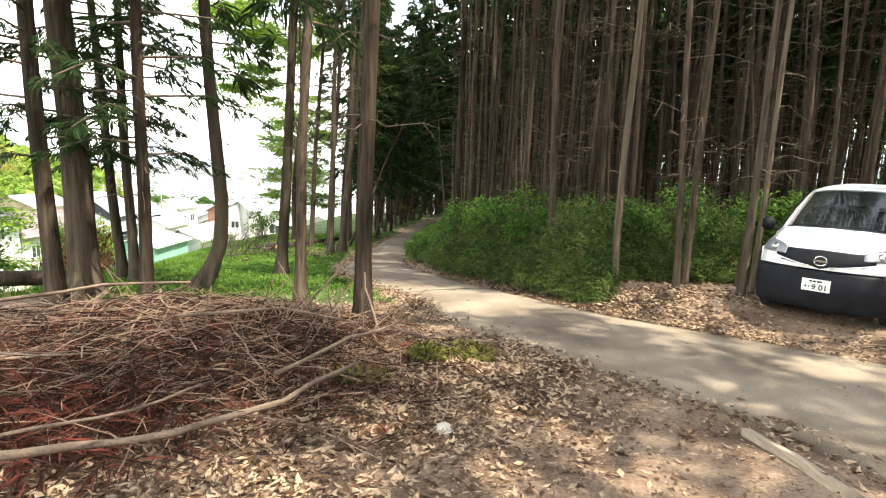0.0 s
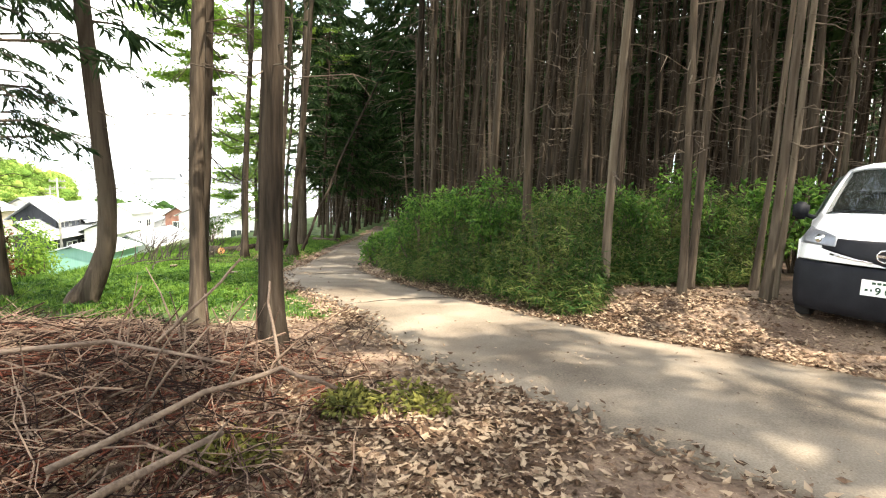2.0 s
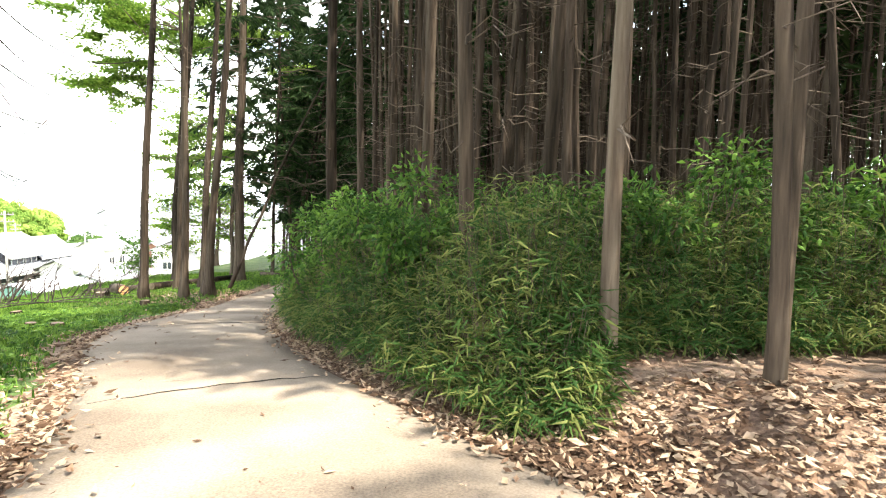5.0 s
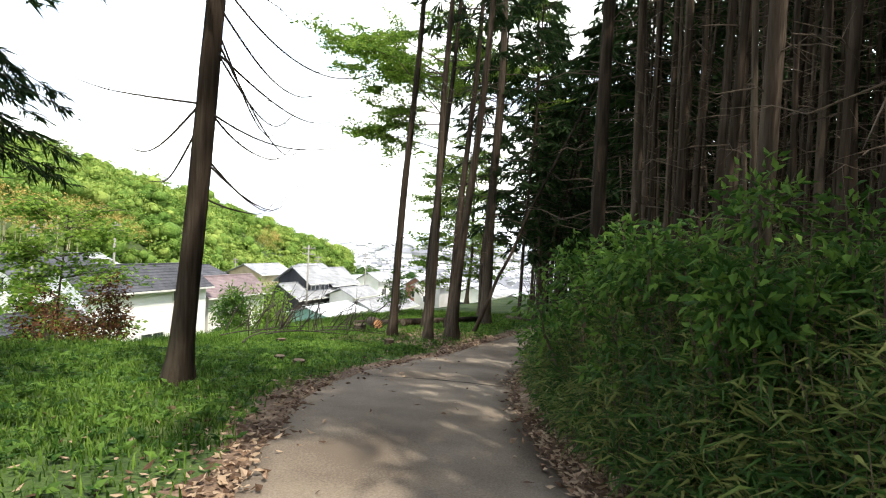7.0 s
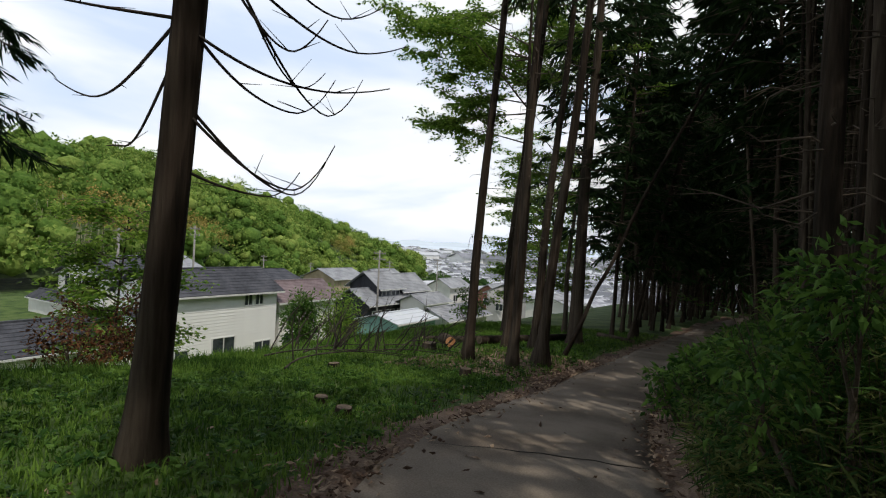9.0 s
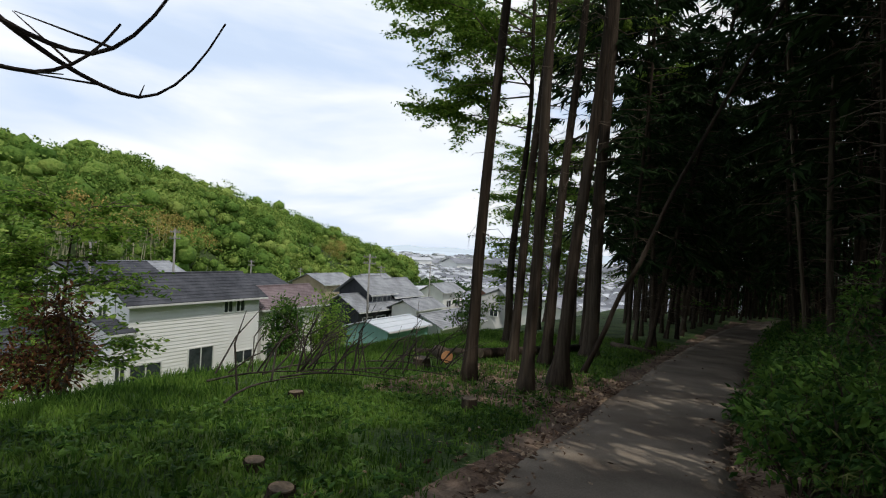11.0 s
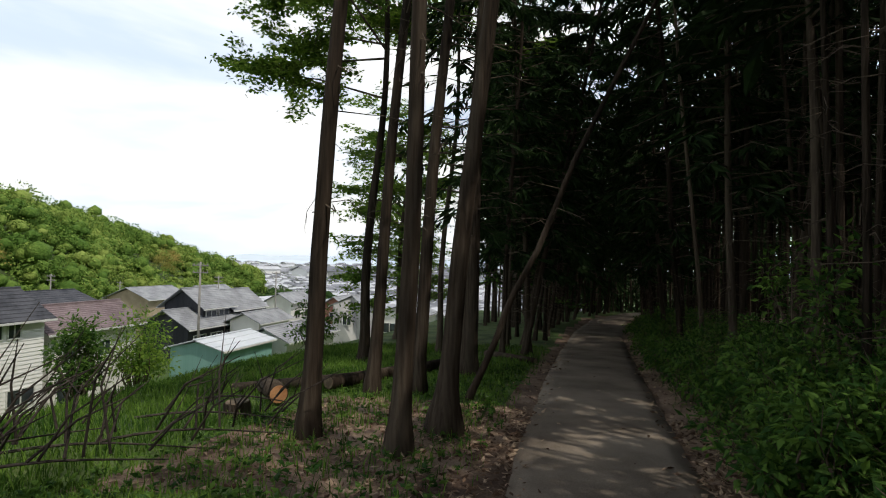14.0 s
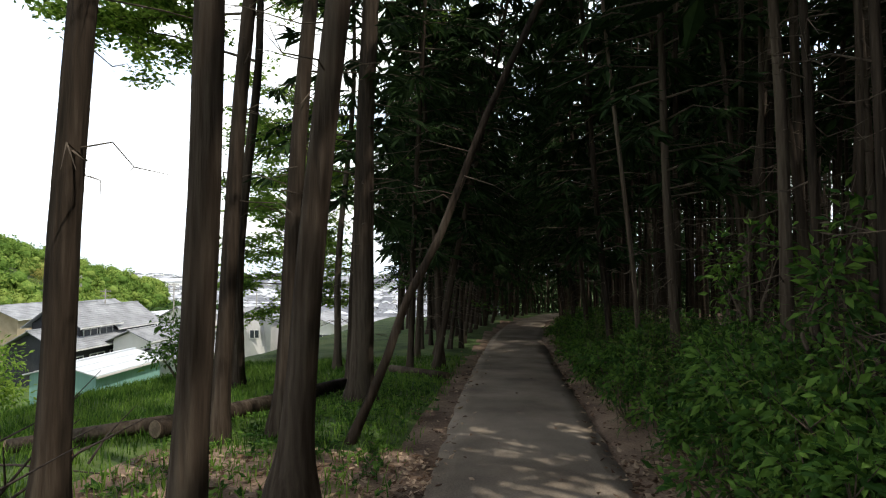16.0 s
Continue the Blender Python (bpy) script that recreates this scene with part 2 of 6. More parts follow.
def ground_z(x, y):
    z = road_z(y)
    lx, rx, vz = road_left(y), road_right(y), float(np.interp(y, VALE_Y, VALE_Z))
    if x < lx:
        u = lx - x
        z -= (0.03 + 0.025 * smooth((y - 13) / 4)) * min(u, 12)
        z -= 0.06 * smooth(5 - y) * (1 - smooth(u / 0.5))
        z += 0.10 * smooth(u / 1.2) * smooth((y - 14) / 5)
        over = crest_x(y) - x
        if over > -1.5:
            z -= 0.42 * max(0.0, over + 1.5) * smooth((over + 1.5) / 4)
            z = max(z, vz)
    elif x > rx:
        u = x - rx
        park = smooth((x - y + 4.3) / 0.9) * smooth((x - 3.2) / 0.8) * smooth((14 - y) / 2)
        bank = z + 0.32 * smooth(u / 1.6) + 0.02 * u
        flat = z + (0.12 - z) * smooth(u / 1.6) if y > 2 else z + 0.05 * smooth(u)
        z = bank * (1 - park) + flat * park
    if y > 70:
        z += (vz - z) * smooth((y - 70) / 60) if x > -14 else 0
    n = noise.noise((x * 0.5, y * 0.5, 0)) * 0.05 + noise.noise((x * 1.9, y * 1.9, 3)) * 0.025
    off = min(max(lx - x, x - rx) / 0.5, 1.0)
    z += n * max(0.0, off) if abs(x) < 60 else 0
    if off <= 0 and y < 90:
        z -= 0.10
    return z


def lines(a, b, step, far, grow=1.18):
    out = list(np.arange(a, b + 1e-6, step))
    d, lo, hi = step, [a], [b]
    while lo[-1] > -far:
        d *= grow
        lo.append(lo[-1] - d)
    d = step
    while hi[-1] < far:
        d *= grow
        hi.append(hi[-1] + d)
    return lo[:0:-1] + out + hi[1:]


gx, gy = lines(-11, 8, 0.2, 4500), lines(-3, 34, 0.25, 4800)
gh = Heap()
gh.v = [(float(x), float(y), ground_z(x, y)) for y in gy for x in gx]
gw = len(gx)
gh.f = [(j * gw + i, j * gw + i + 1, (j + 1) * gw + i + 1, (j + 1) * gw + i) for j in range(len(gy) - 1) for i in range(gw - 1)]
ground = gh.make("ground", M_SOIL, smooth=True)
tagged(ground, "leaf-strewn brown soil and grass on a hillside above a town", "ground", kind="structure")
ground.data.materials.append(M_TURF)
idx = np.zeros(len(ground.data.polygons), dtype=np.int32)
for k, p in enumerate(ground.data.polygons):
    c = p.center
    lim = road_left(c.y) - 0.45 - 0.35 * noise.noise((c.x, c.y, 5))
    if c.y > 9.2 + 1.2 * noise.noise((c.x * 0.6, c.y * 0.6, 9)) and c.x < lim and not (19 < c.y + 0.4 * noise.noise((c.x, c.y, 2)) < 23.6 and c.x > -6.8) or c.x < -7.6 + 1.4 * noise.noise((c.x * 0.5, c.y * 0.5, 4)) or c.y > 60:
        idx[k] = 1
ground.data.polygons.foreach_set("material_index", idx)

# the road slab, with cross joints
rh = Heap()
ys = list(np.arange(-9.9, 88, 0.2))
for y in ys:
    l0, r0 = road_left(y) + 0.05 * noise.noise((0, y * 1.5, 0)), road_right(y) + 0.05 * noise.noise((9, y * 1.5, 0))
    for k in range(9):
        x = l0 + (r0 - l0) * k / 8
        crown = 0.03 * (1 - (k / 4 - 1) ** 2)
        rh.v.append((x, float(y), road_z(y) + 0.01 + crown + 0.008 * noise.noise((x, y, 2))))
    rh.v.append((l0, float(y), road_z(y) - 0.2))
    rh.v.append((r0, float(y), road_z(y) - 0.2))
for j in range(len(ys) - 1):
    a, b = j * 11, (j + 1) * 11
    rh.f += [(a + k, a + k + 1, b + k + 1, b + k) for k in range(8)]
    rh.f += [(a + 9, a, b, b + 9), (a + 8, a + 10, b + 10, b + 8)]
road = rh.make("road", M_ROAD, smooth=True)
tagged(road, "narrow worn grey concrete lane with leaf-dusted edges", "road", kind="structure")


# ---- many small leaves at once ----
def unit(a):
    return a / np.maximum(np.linalg.norm(a, axis=1, keepdims=True), 1e-6)


def leaf_mesh(name, p, d, length, width, bend, mat, parent=None, label="", kind="", fold=0.15, extra=None, spin=0.6, flat=False):
    """One mesh of folded, bent leaves: base points p, directions d, sizes. extra: a Heap of stems joined in."""
    n = len(p)
    d = unit(d)
    up = np.tile((0.0, 0.0, 1.0), (n, 1)) + np.random.normal(0, spin, (n, 3))
    side = unit(np.cross(d, up))
    nrm = np.cross(side, d)
    L, W, B = (np.asarray(a).reshape(-1, 1) * np.ones((n, 1)) for a in (length, width, bend))
    q1 = p + d * L * 0.42 + nrm * L * 0.04
    tip = p + d * L * (1 - 0.25 * np.abs(B)) - nrm * L * B
    a, b = q1 + side * W * 0.5 - nrm * W * fold, q1 - side * W * 0.5 - nrm * W * fold
    v = np.stack([p, a, tip, b, q1], 1).reshape(-1, 3)
    if flat:
        v = np.stack([p, a, tip, b], 1).reshape(-1, 3)
        return soup(name, v, np.arange(4 * n).reshape(-1, 4), mat, parent, label, kind, extra)
    k = (np.arange(n) * 5)[:, None]
    f = np.concatenate([k + np.array([t]) for t in ((0, 1, 4), (0, 4, 3), (4, 1, 2), (3, 4, 2))], 1).reshape(-1, 3)
    return soup(name, v, f, mat, parent, label, kind, extra)


def soup(name, v, f, mat, parent=None, label="", kind="", extra=None):
    vv, ff = v.tolist(), f.tolist()
    if extra and extra.v:
        k = len(vv)
        vv += [tuple(q) for q in extra.v]
        ff += [tuple(i + k for i in q) for q in extra.f]
    me = bpy.data.meshes.new(name)
    me.from_pydata(vv, [], ff)
    me.materials.append(mat)
    if extra and extra.v and extra.mat:
        me.materials.append(extra.mat)
        mi = np.zeros(len(me.polygons), dtype=np.int32)
        mi[len(f):] = 1
        me.polygons.foreach_set("material_index", mi)
    ob = new(name, me)
    if parent:
        ob.parent = parent
    if label or kind:
        tagged(ob, label=label, kind=kind)
    return ob


def fans(bases, dirs, size, cards=5, spread=0.9, droop=0.25):
    """Base points, directions and lengths of the blades of flat conifer fans."""
    n = len(bases)
    dirs = unit(dirs)
    side = unit(np.cross(dirs, np.array((0, 0, 1.0)) + np.random.normal(0, 0.35, (n, 3))))
    P, D, L = [], [], []
    for k in range(cards):
        w = (k / max(1, cards - 1) - 0.5) * 2 * spread
        P.append(bases + dirs * (size * 0.28 * (1 - abs(w)))[:, None])
        D.append(dirs * math.cos(w) + side * math.sin(w) + np.array((0, 0, -droop)) + np.random.normal(0, 0.12, (n, 3)))
        L.append(size * (1 - 0.35 * abs(w)) * np.random.uniform(0.7, 1.2, n))
    return np.concatenate(P), np.concatenate(D), np.concatenate(L)
# ---- trees ----
def trunk_line(h, lean, wob, curve=None):
    """Centre points of a trunk from just under the ground to its top; lean is the shift at 5 m; curve: (height, dx, dy) knots."""
    pts, ph = [], rnd(0, 9)
    z = -0.25
    while z < h:
        s = max(z, 0) / 5
        x, y = lean[0] * s, lean[1] * s
        if curve:
            x += float(np.interp(z, [c[0] for c in curve], [c[1] for c in curve]))
            y += float(np.interp(z, [c[0] for c in curve], [c[2] for c in curve]))
        x += wob * math.sin(z * 0.7 + ph) * min(1, max(z, 0) / 2)
        y += wob * math.cos(z * 0.55 + ph) * min(1, max(z, 0) / 2)
        pts.append(Vector((x, y, z)))
        z += 0.16 if z < 1 else (0.35 if z < 7 else 0.9)
    return pts


def trunk_mesh(pts, r, n=12, flare=0.55, ragged=0.05, h=16):
    g, v, f = Heap(), [], []
    sd = rnd(0, 99)
    for i, p in enumerate(pts):
        z = max(p.z, 0)
        rr = r * (1 + flare * math.exp(-z / 0.28)) * (1 - 0.8 * z / (h + 1))
        d = (pts[min(i + 1, len(pts) - 1)] - pts[max(i - 1, 0)]).normalized()
        a = d.cross(Vector((0, 1, 0))).normalized()
        b = d.cross(a)
        for j in range(n):
            w = 2 * math.pi * j / n
            k = 1 + ragged * noise.noise((math.cos(w) * 2 + sd, math.sin(w) * 2, z * 0.8)) + ragged * 0.8 * noise.noise((math.cos(w) * 6, math.sin(w) * 6 + sd, z * 3))
            k += 0.28 * math.exp(-z / 0.2) * max(0, math.sin(w * 4 + sd)) * flare
            v.append(tuple(p + (a * math.cos(w) + b * math.sin(w)) * rr * k))
    for i in range(len(pts) - 1):
        for j in range(n):
            f.append((i * n + (j + 1) % n, i * n + j, (i + 1) * n + j, (i + 1) * n + (j + 1) % n))
    g.add(v, f)
    return g


def along(pts, z):
    i = max(k for k in range(len(pts)) if pts[k].z <= z or k == 0)
    j = min(i + 1, len(pts) - 1)
    t = (z - pts[i].z) / max(1e-6, pts[j].z - pts[i].z)
    return pts[i].lerp(pts[j], min(1, max(0, t)))


def dead_twigs(pts, r, z0, z1, count, reach=1.3, thick=0.006):
    g = Heap()
    for k in range(count):
        z = rnd(z0, z1)
        p = along(pts, z)
        w = rnd(0, 2 * math.pi)
        out, L = Vector((math.cos(w), math.sin(w), 0)), rnd(0.25, 1.0) * reach
        kink, rise = rdir() * 0.14 * L, rnd(-0.25, 0.25)
        line = [p + out * r * 0.6, p + out * L * 0.35 + Vector((0, 0, rise * L * 0.4)) + kink, p + out * L * 0.7 + Vector((0, 0, rise * L * 0.3 - 0.06 * L)) - kink * 0.5, p + out * L + Vector((0, 0, rise * L - rnd(0, 0.3) * L))]
        t = thick * rnd(0.6, 1.3)
        g.tube(line, [t * 1.5, t * 1.1, t * 0.8, t * 0.3], 4, False)
        if L > 0.6:
            q = line[2]
            g.tube([q, q + (out + rdir() * 0.9).normalized() * L * 0.35], [t * 0.7, t * 0.2], 3, False)
    return g


def crown_sprays(pts, z0, z1, branches, reach, per=9, size=0.45, droop=0.3, side=None, tip=0.45):
    """Boughs of a cedar with hanging sprays. Returns bases, directions, sizes and the bough wood."""
    wood, P, D, S = Heap(), [], [], []
    for k in range(branches):
        z = z0 + (z1 - z0) * (k + rnd(0, 1)) / branches
        u = (z - z0) / max(0.1, z1 - z0)
        w = rnd(0, 2 * math.pi) if side is None else side[0] + rnd(-side[1], side[1])
        L = reach * (0.35 + 0.65 * (1 - u) ** 0.8) * rnd(0.65, 1.15) * (0.55 + 0.45 * min(1, u * 5))
        out = Vector((math.cos(w), math.sin(w), 0))
        p = along(pts, z)
        mid, end = p + out * L * 0.5 + Vector((0, 0, 0.08 * L - droop * 0.15 * L)), p + out * L + Vector((0, 0, -droop * L * 0.6))
        wood.tube([p, mid, end], [0.022, 0.014, 0.004], 4, False)
        for s in range(per):
            t = rnd(0.25, 1.0)
            q = p.lerp(mid, t * 2) if t < 0.5 else mid.lerp(end, t * 2 - 1)
            d = (out * rnd(0.2, 1) + Vector((-out.y, out.x, 0)) * rnd(-1, 1) + Vector((0, 0, rnd(-0.7, 0.1)))).normalized()
            P.append(tuple(q + rdir() * 0.05))
            D.append(tuple(d))
            S.append(size * rnd(0.6, 1.25) * (1 if t < 0.8 else tip + 0.4))
    return np.array(P), np.array(D), np.array(S), wood


def cedar(x, y, r=0.13, h=16.0, lean=(0, 0), crown=(7.5, 16, 46, 1.9), twigs=(1.8, 7.5, 26), label="tall cedar with bare reddish-brown trunk", bark=None, group="", wob=0.03, curve=None, name="cedar_tree", spray=(9, 0.45, 5, 0.07), reach=1.2, ragged=0.05, flare=0.55, base=None):
    z = ground_z(x, y) if base is None else base
    root = empty(name, pose(x, y, z), label, "tree", group)
    pts = trunk_line(h, lean, wob, curve)
    trunk_mesh(pts, r, h=h, ragged=ragged, flare=flare).make("trunk", bark or M_BARK, root, smooth=True)
    if twigs[2]:
        dead_twigs(pts, r, *twigs, reach=reach).make("twig_growth", M_TWIG, root, "thin leafless dead side branches", kind="stuff")
    if crown[2]:
        P, D, S, wood = crown_sprays(pts, *crown, per=spray[0], size=spray[1])
        P, D, L = fans(P, D, S, spray[2])
        wood.mat = M_TWIG
        leaf_mesh("crown", P, D, L, L * spray[3] / 0.45, 0.12, M_FROND, root, "dark green drooping cedar sprays", "stuff", extra=wood, flat=True)
    return root, pts


random.seed(11), np.random.seed(11)
# trees by the brush pile
cedar(-1.05, 7.45, 0.12, 17, (0.03, 0.2), (4.6, 17, 46, 1.9), (2.5, 5, 10), "straight cedar trunk with reddish fibrous bark beside the brush pile", ragged=0.07)
cedar(-2.25, 8.63, 0.09, 16, (0.1, 0.25), (4.2, 16, 46, 2.0), (2.5, 5, 10), "pale cedar trunk standing behind the brush pile", M_BARK_PALE)
cedar(-4.45, 10.3, 0.13, 15, (0.12, -0.05), (4.0, 15, 44, 2.3), (2.4, 5, 10), "cedar with a swept, curved base leaning out of the slope", curve=[(-0.3, -0.28, 0), (0, -0.2, 0), (0.4, 0.03, 0), (0.9, 0.2, 0), (1.6, 0.24, 0), (3, 0.14, 0), (5, 0.0, 0), (16, 0.1, 0)], flare=0.8)
cedar(-6.0, 8.4, 0.13, 16, (-0.1, 0.0), (2.3, 16, 70, 2.6), (1.6, 4, 10), "cedar at the slope's edge with low green sprays", spray=(30, 0.27, 7, 0.05))
cedar(-6.15, 9.3, 0.235, 18, (-0.15, 0.0), (2.3, 16, 70, 2.6), (1.6, 4, 10), "thick old cedar with a flared base and low boughs", spray=(30, 0.27, 7, 0.05))
cedar(-4.55, 8.36, 0.095, 15, (0.1, 0.0), (2.3, 16, 70, 2.6), (1.6, 4, 10), "slim cedar with low hanging green sprays", spray=(30, 0.27, 7, 0.05))
cedar(-6.3, 11.0, 0.095, 15, (-0.05, 0.0), (2.3, 16, 70, 2.6), (1.6, 4, 10), "slender cedar at the grassy slope's edge", spray=(30, 0.27, 7, 0.05))
# the dead-limbed tree on the grass, with long hooked branches
hook, hook_pts = cedar(-3.76, 12.42, 0.125, 16, (0.26, 0.15), (5.2, 16, 40, 2.0), (3.4, 5.5, 4), "dark cedar on the grass with long hooked dead branches", wob=0.015, reach=0.9)
M_DEAD = material("dark_dead_wood", (0.03, 0.024, 0.02), (0.075, 0.06, 0.05), 8, 0.95, 0.2, 60)
for z, w, L, dip, rise in [(1.55, 40, 1.05, 0.55, 0.35), (1.6, 75, 1.2, 0.6, 0.4), (2.05, 35, 1.35, 0.35, 0.05), (2.1, 60, 1.0, 0.5, 0.3), (2.15, 215, 0.9, 0.6, 0.1), (2.0, 200, 0.65, 0.75, 0.0), (2.75, 45, 1.5, 0.7, 0.1), (2.8, 20, 1.0, 0.9, 0.2), (2.9, 88, 1.75, 1.15, 0.45), (3.0, 100, 1.6, 1.0, 0.25), (2.1, 235, 1.2, 0.0, 0.05), (3.2, 62, 1.4, 0.8, 0.2), (1.15, 50, 0.8, 0.2, 0.2), (3.5, 30, 1.8, 1.0, 0.1)]:
    o = Vector((math.cos(radians(w)), math.sin(radians(w)), 0))
    hb = Heap()
    z += 0.95
    p = along(hook_pts, z)
    line = [p + o * L * t + Vector((0.035 * math.sin(t * 5 + z * 5), 0.035 * math.cos(t * 4 + z), -dip * math.sin(min(t / 0.75, 1) * math.pi / 2) + (rise * ((t - 0.7) / 0.3) ** 2 if t > 0.7 else 0))) for t in np.linspace(0.05, 1, 19)]
    hb.tube(line, [0.013 - 0.0005 * i for i in range(19)], 6, False)
    for s in range(3):
        q = line[random.randint(6, 15)]
        hb.tube([q, q + rdir(-0.3, 0.8) * rnd(0.08, 0.3)], [0.0045, 0.0015], 4, False)
    hb.make("hooked_branch", M_DEAD, hook, "long leafless branch that hangs and curls up")
cedar(-6.9, 11.6, 0.10, 15, (-0.3, -0.1), (2.3, 16, 70, 2.6), (1.6, 4, 10), "cedar on the slope with dark hanging sprays", spray=(30, 0.27, 7, 0.05))
# group beyond the stumps
cedar(-5.73, 21.0, 0.11, 17, (0.21, 0.1), (9.5, 17, 40, 2.0), (2.5, 8.5, 30), "dark cedar trunk leaning slightly over mown grass", ragged=0.08, base=-1.47)
cedar(-4.44, 20.5, 0.10, 17, (0.10, 0.1), (9.0, 17, 40, 2.0), (2.5, 8.5, 26), "tall cedar trunk among low cut grass and litter", ragged=0.08, base=-1.34)
cedar(-4.23, 21.6, 0.12, 17, (0.42, 0.0), (8.5, 17, 44, 2.2), (2.5, 8, 18), "leaning cedar with a swollen root beside the lane", ragged=0.06, base=-1.40, flare=0.8)
cedar(-6.1, 23.95, 0.11, 17, (0.28, 0.1), (9.0, 17, 36, 1.9), (2.5, 8.5, 26), "slim cedar rising behind a fallen log", base=-1.66)
cedar(-5.35, 24.1, 0.12, 17, (0.27, 0.1), (9.0, 17, 38, 1.9), (2.5, 8.5, 26), "slim straight cedar behind a fallen log", base=-1.66)
cedar(-5.0, 26.6, 0.20, 17, (0.1, 0.0), (7.0, 17, 44, 2.3), (2.5, 7, 18), "thick short-flared cedar trunk at the wood's edge")
# the bowed thin tree that leans over the lane
bow, bow_pts = cedar(-4.38, 23.75, 0.055, 12, (0, 0), (7.5, 12, 26, 2.0), (2.5, 7, 8), "thin bowed tree leaning far over the lane", curve=[(-0.3, -0.12, 0), (0, 0, 0), (0.5, 0.22, 0), (1.0, 0.42, 0), (1.6, 0.6, 0), (2.4, 1.02, 0), (3.75, 1.55, 0.1), (4.7, 2.0, 0.2), (8, 3.6, 0.4), (12, 5.2, 0.6)], flare=0.35, name="leaning_tree")
# wood's edge at right of the lane
cedar(2.16, 11.3, 0.078, 16, (-0.1, 0.0), (9.3, 16, 22, 2.0), (1.6, 8, 24), "straight young cedar standing in bamboo grass", M_BARK_PALE)
cedar(3.08, 9.95, 0.066, 16, (0.06, 0.0), (9.3, 16, 22, 2.0), (1.6, 8, 22), "pale smooth-barked young cedar in bamboo grass", M_BARK_PALE, flare=0.3)
cedar(3.95, 9.35, 0.055, 16, (-0.2, 0.05), (9.3, 16, 22, 2.0), (1.6, 8, 24), "young cedar with snapped twigs by the leaf litter", M_BARK_PALE, flare=0.3)
cedar(4.3, 9.85, 0.06, 16, (0.12, 0.05), (9.3, 16, 22, 2.0), (1.6, 8, 24), "young pale cedar standing close to another", M_BARK_PALE, flare=0.3)
cedar(4.75, 8.8, 0.058, 16, (0.1, 0.05), (9.3, 16, 22, 2.0), (1.8, 8, 22), "cedar trunk leaning beside the parked van", flare=0.3)
cedar(5.1, 9.15, 0.045, 16, (0.15, 0.05), (9.3, 16, 22, 2.0), (1.8, 8, 20), "slim leaning cedar beside the parked van", M_BARK_PALE, flare=0.3)
cedar(5.3, 9.9, 0.045, 16, (0.15, 0.05), (9.3, 16, 22, 2.0), (1.8, 8, 20), "slim cedar leaning behind the parked van", M_BARK_PALE)
cedar(0.3, 15.1, 0.10, 14.5, (-0.05, 0.1), (8, 14, 16, 1.7), (2.0, 8, 36), "straight cedar above the bushes by the bend")
cedar(0.62, 15.95, 0.075, 14, (0.0, 0.1), (8, 14, 14, 1.6), (2.0, 8, 30), "cedar standing close to another by the bend")
cedar(-0.15, 27.4, 0.05, 14, (-0.45, 0.0), (8, 14, 14, 1.5), (2.0, 7, 16), "thin pale cedar leaning over the shaded undergrowth", M_BARK_PALE, flare=0.3)

# the plantation: a few grown shapes, set out by copies
forest_kinds = []
for k in range(6):
    t, _ = cedar(60 + k * 5, -60, rnd(0.06, 0.09), rnd(13, 14) if k < 3 else rnd(15, 18), (rnd(-0.25, 0.25), rnd(-0.25, 0.25)), (7.8, 13, 11, 1.7) if k < 3 else (5.8, 16.5, 58, 2.3), (1.2, 9, 34), "straight plantation cedar with bare trunk and high crown", M_BARK, "plantation cedars", base=0, spray=(7, 0.66, 3, 0.13))
    forest_kinds.append(t)
slim_kinds = []
for k in range(4):
    t, _ = cedar(60 + k * 5, -80, rnd(0.042, 0.066), rnd(12, 16), (rnd(-0.3, 0.3), rnd(-0.3, 0.3)), (10, 14.5, 5, 1.2), (0.9, 9, 44), "slender crowded plantation cedar with many dead twigs", M_BARK, "slender plantation cedars", base=0, spray=(6, 0.6, 3, 0.12), reach=1.0, flare=0.35)
    slim_kinds.append(t)
random.seed(21)
edge_kinds = []
for k in range(3):
    t, _ = cedar(60 + k * 5, -70, rnd(0.07, 0.12), rnd(14, 16), (rnd(-0.2, 0.4), rnd(-0.2, 0.2)), (2.6 + 0.8 * k, 15, 60, 2.3), (0.8, 5, 26), "slim edge cedar with green sprays hanging low", M_BARK, "cedars at the wood's edge", base=0, spray=(10, 0.5, 5, 0.095))
    t.location = (-4.8 - 0.3 * k, 30.5 + 3.1 * k, ground_z(-4.8 - 0.3 * k, 30.5 + 3.1 * k))
    edge_kinds.append(t)
taken = [(o.location.x, o.location.y) for o in scene.objects if o.parent is None and "cedar" in o.name]
spots = []


def free(x, y, gap):
    return all((x - a) ** 2 + (y - b) ** 2 > gap * gap for a, b in taken)


def lot(x, y):
    return 3.4 < x < 9.2 and 1 < y < 12.2 and x - y > -5.6


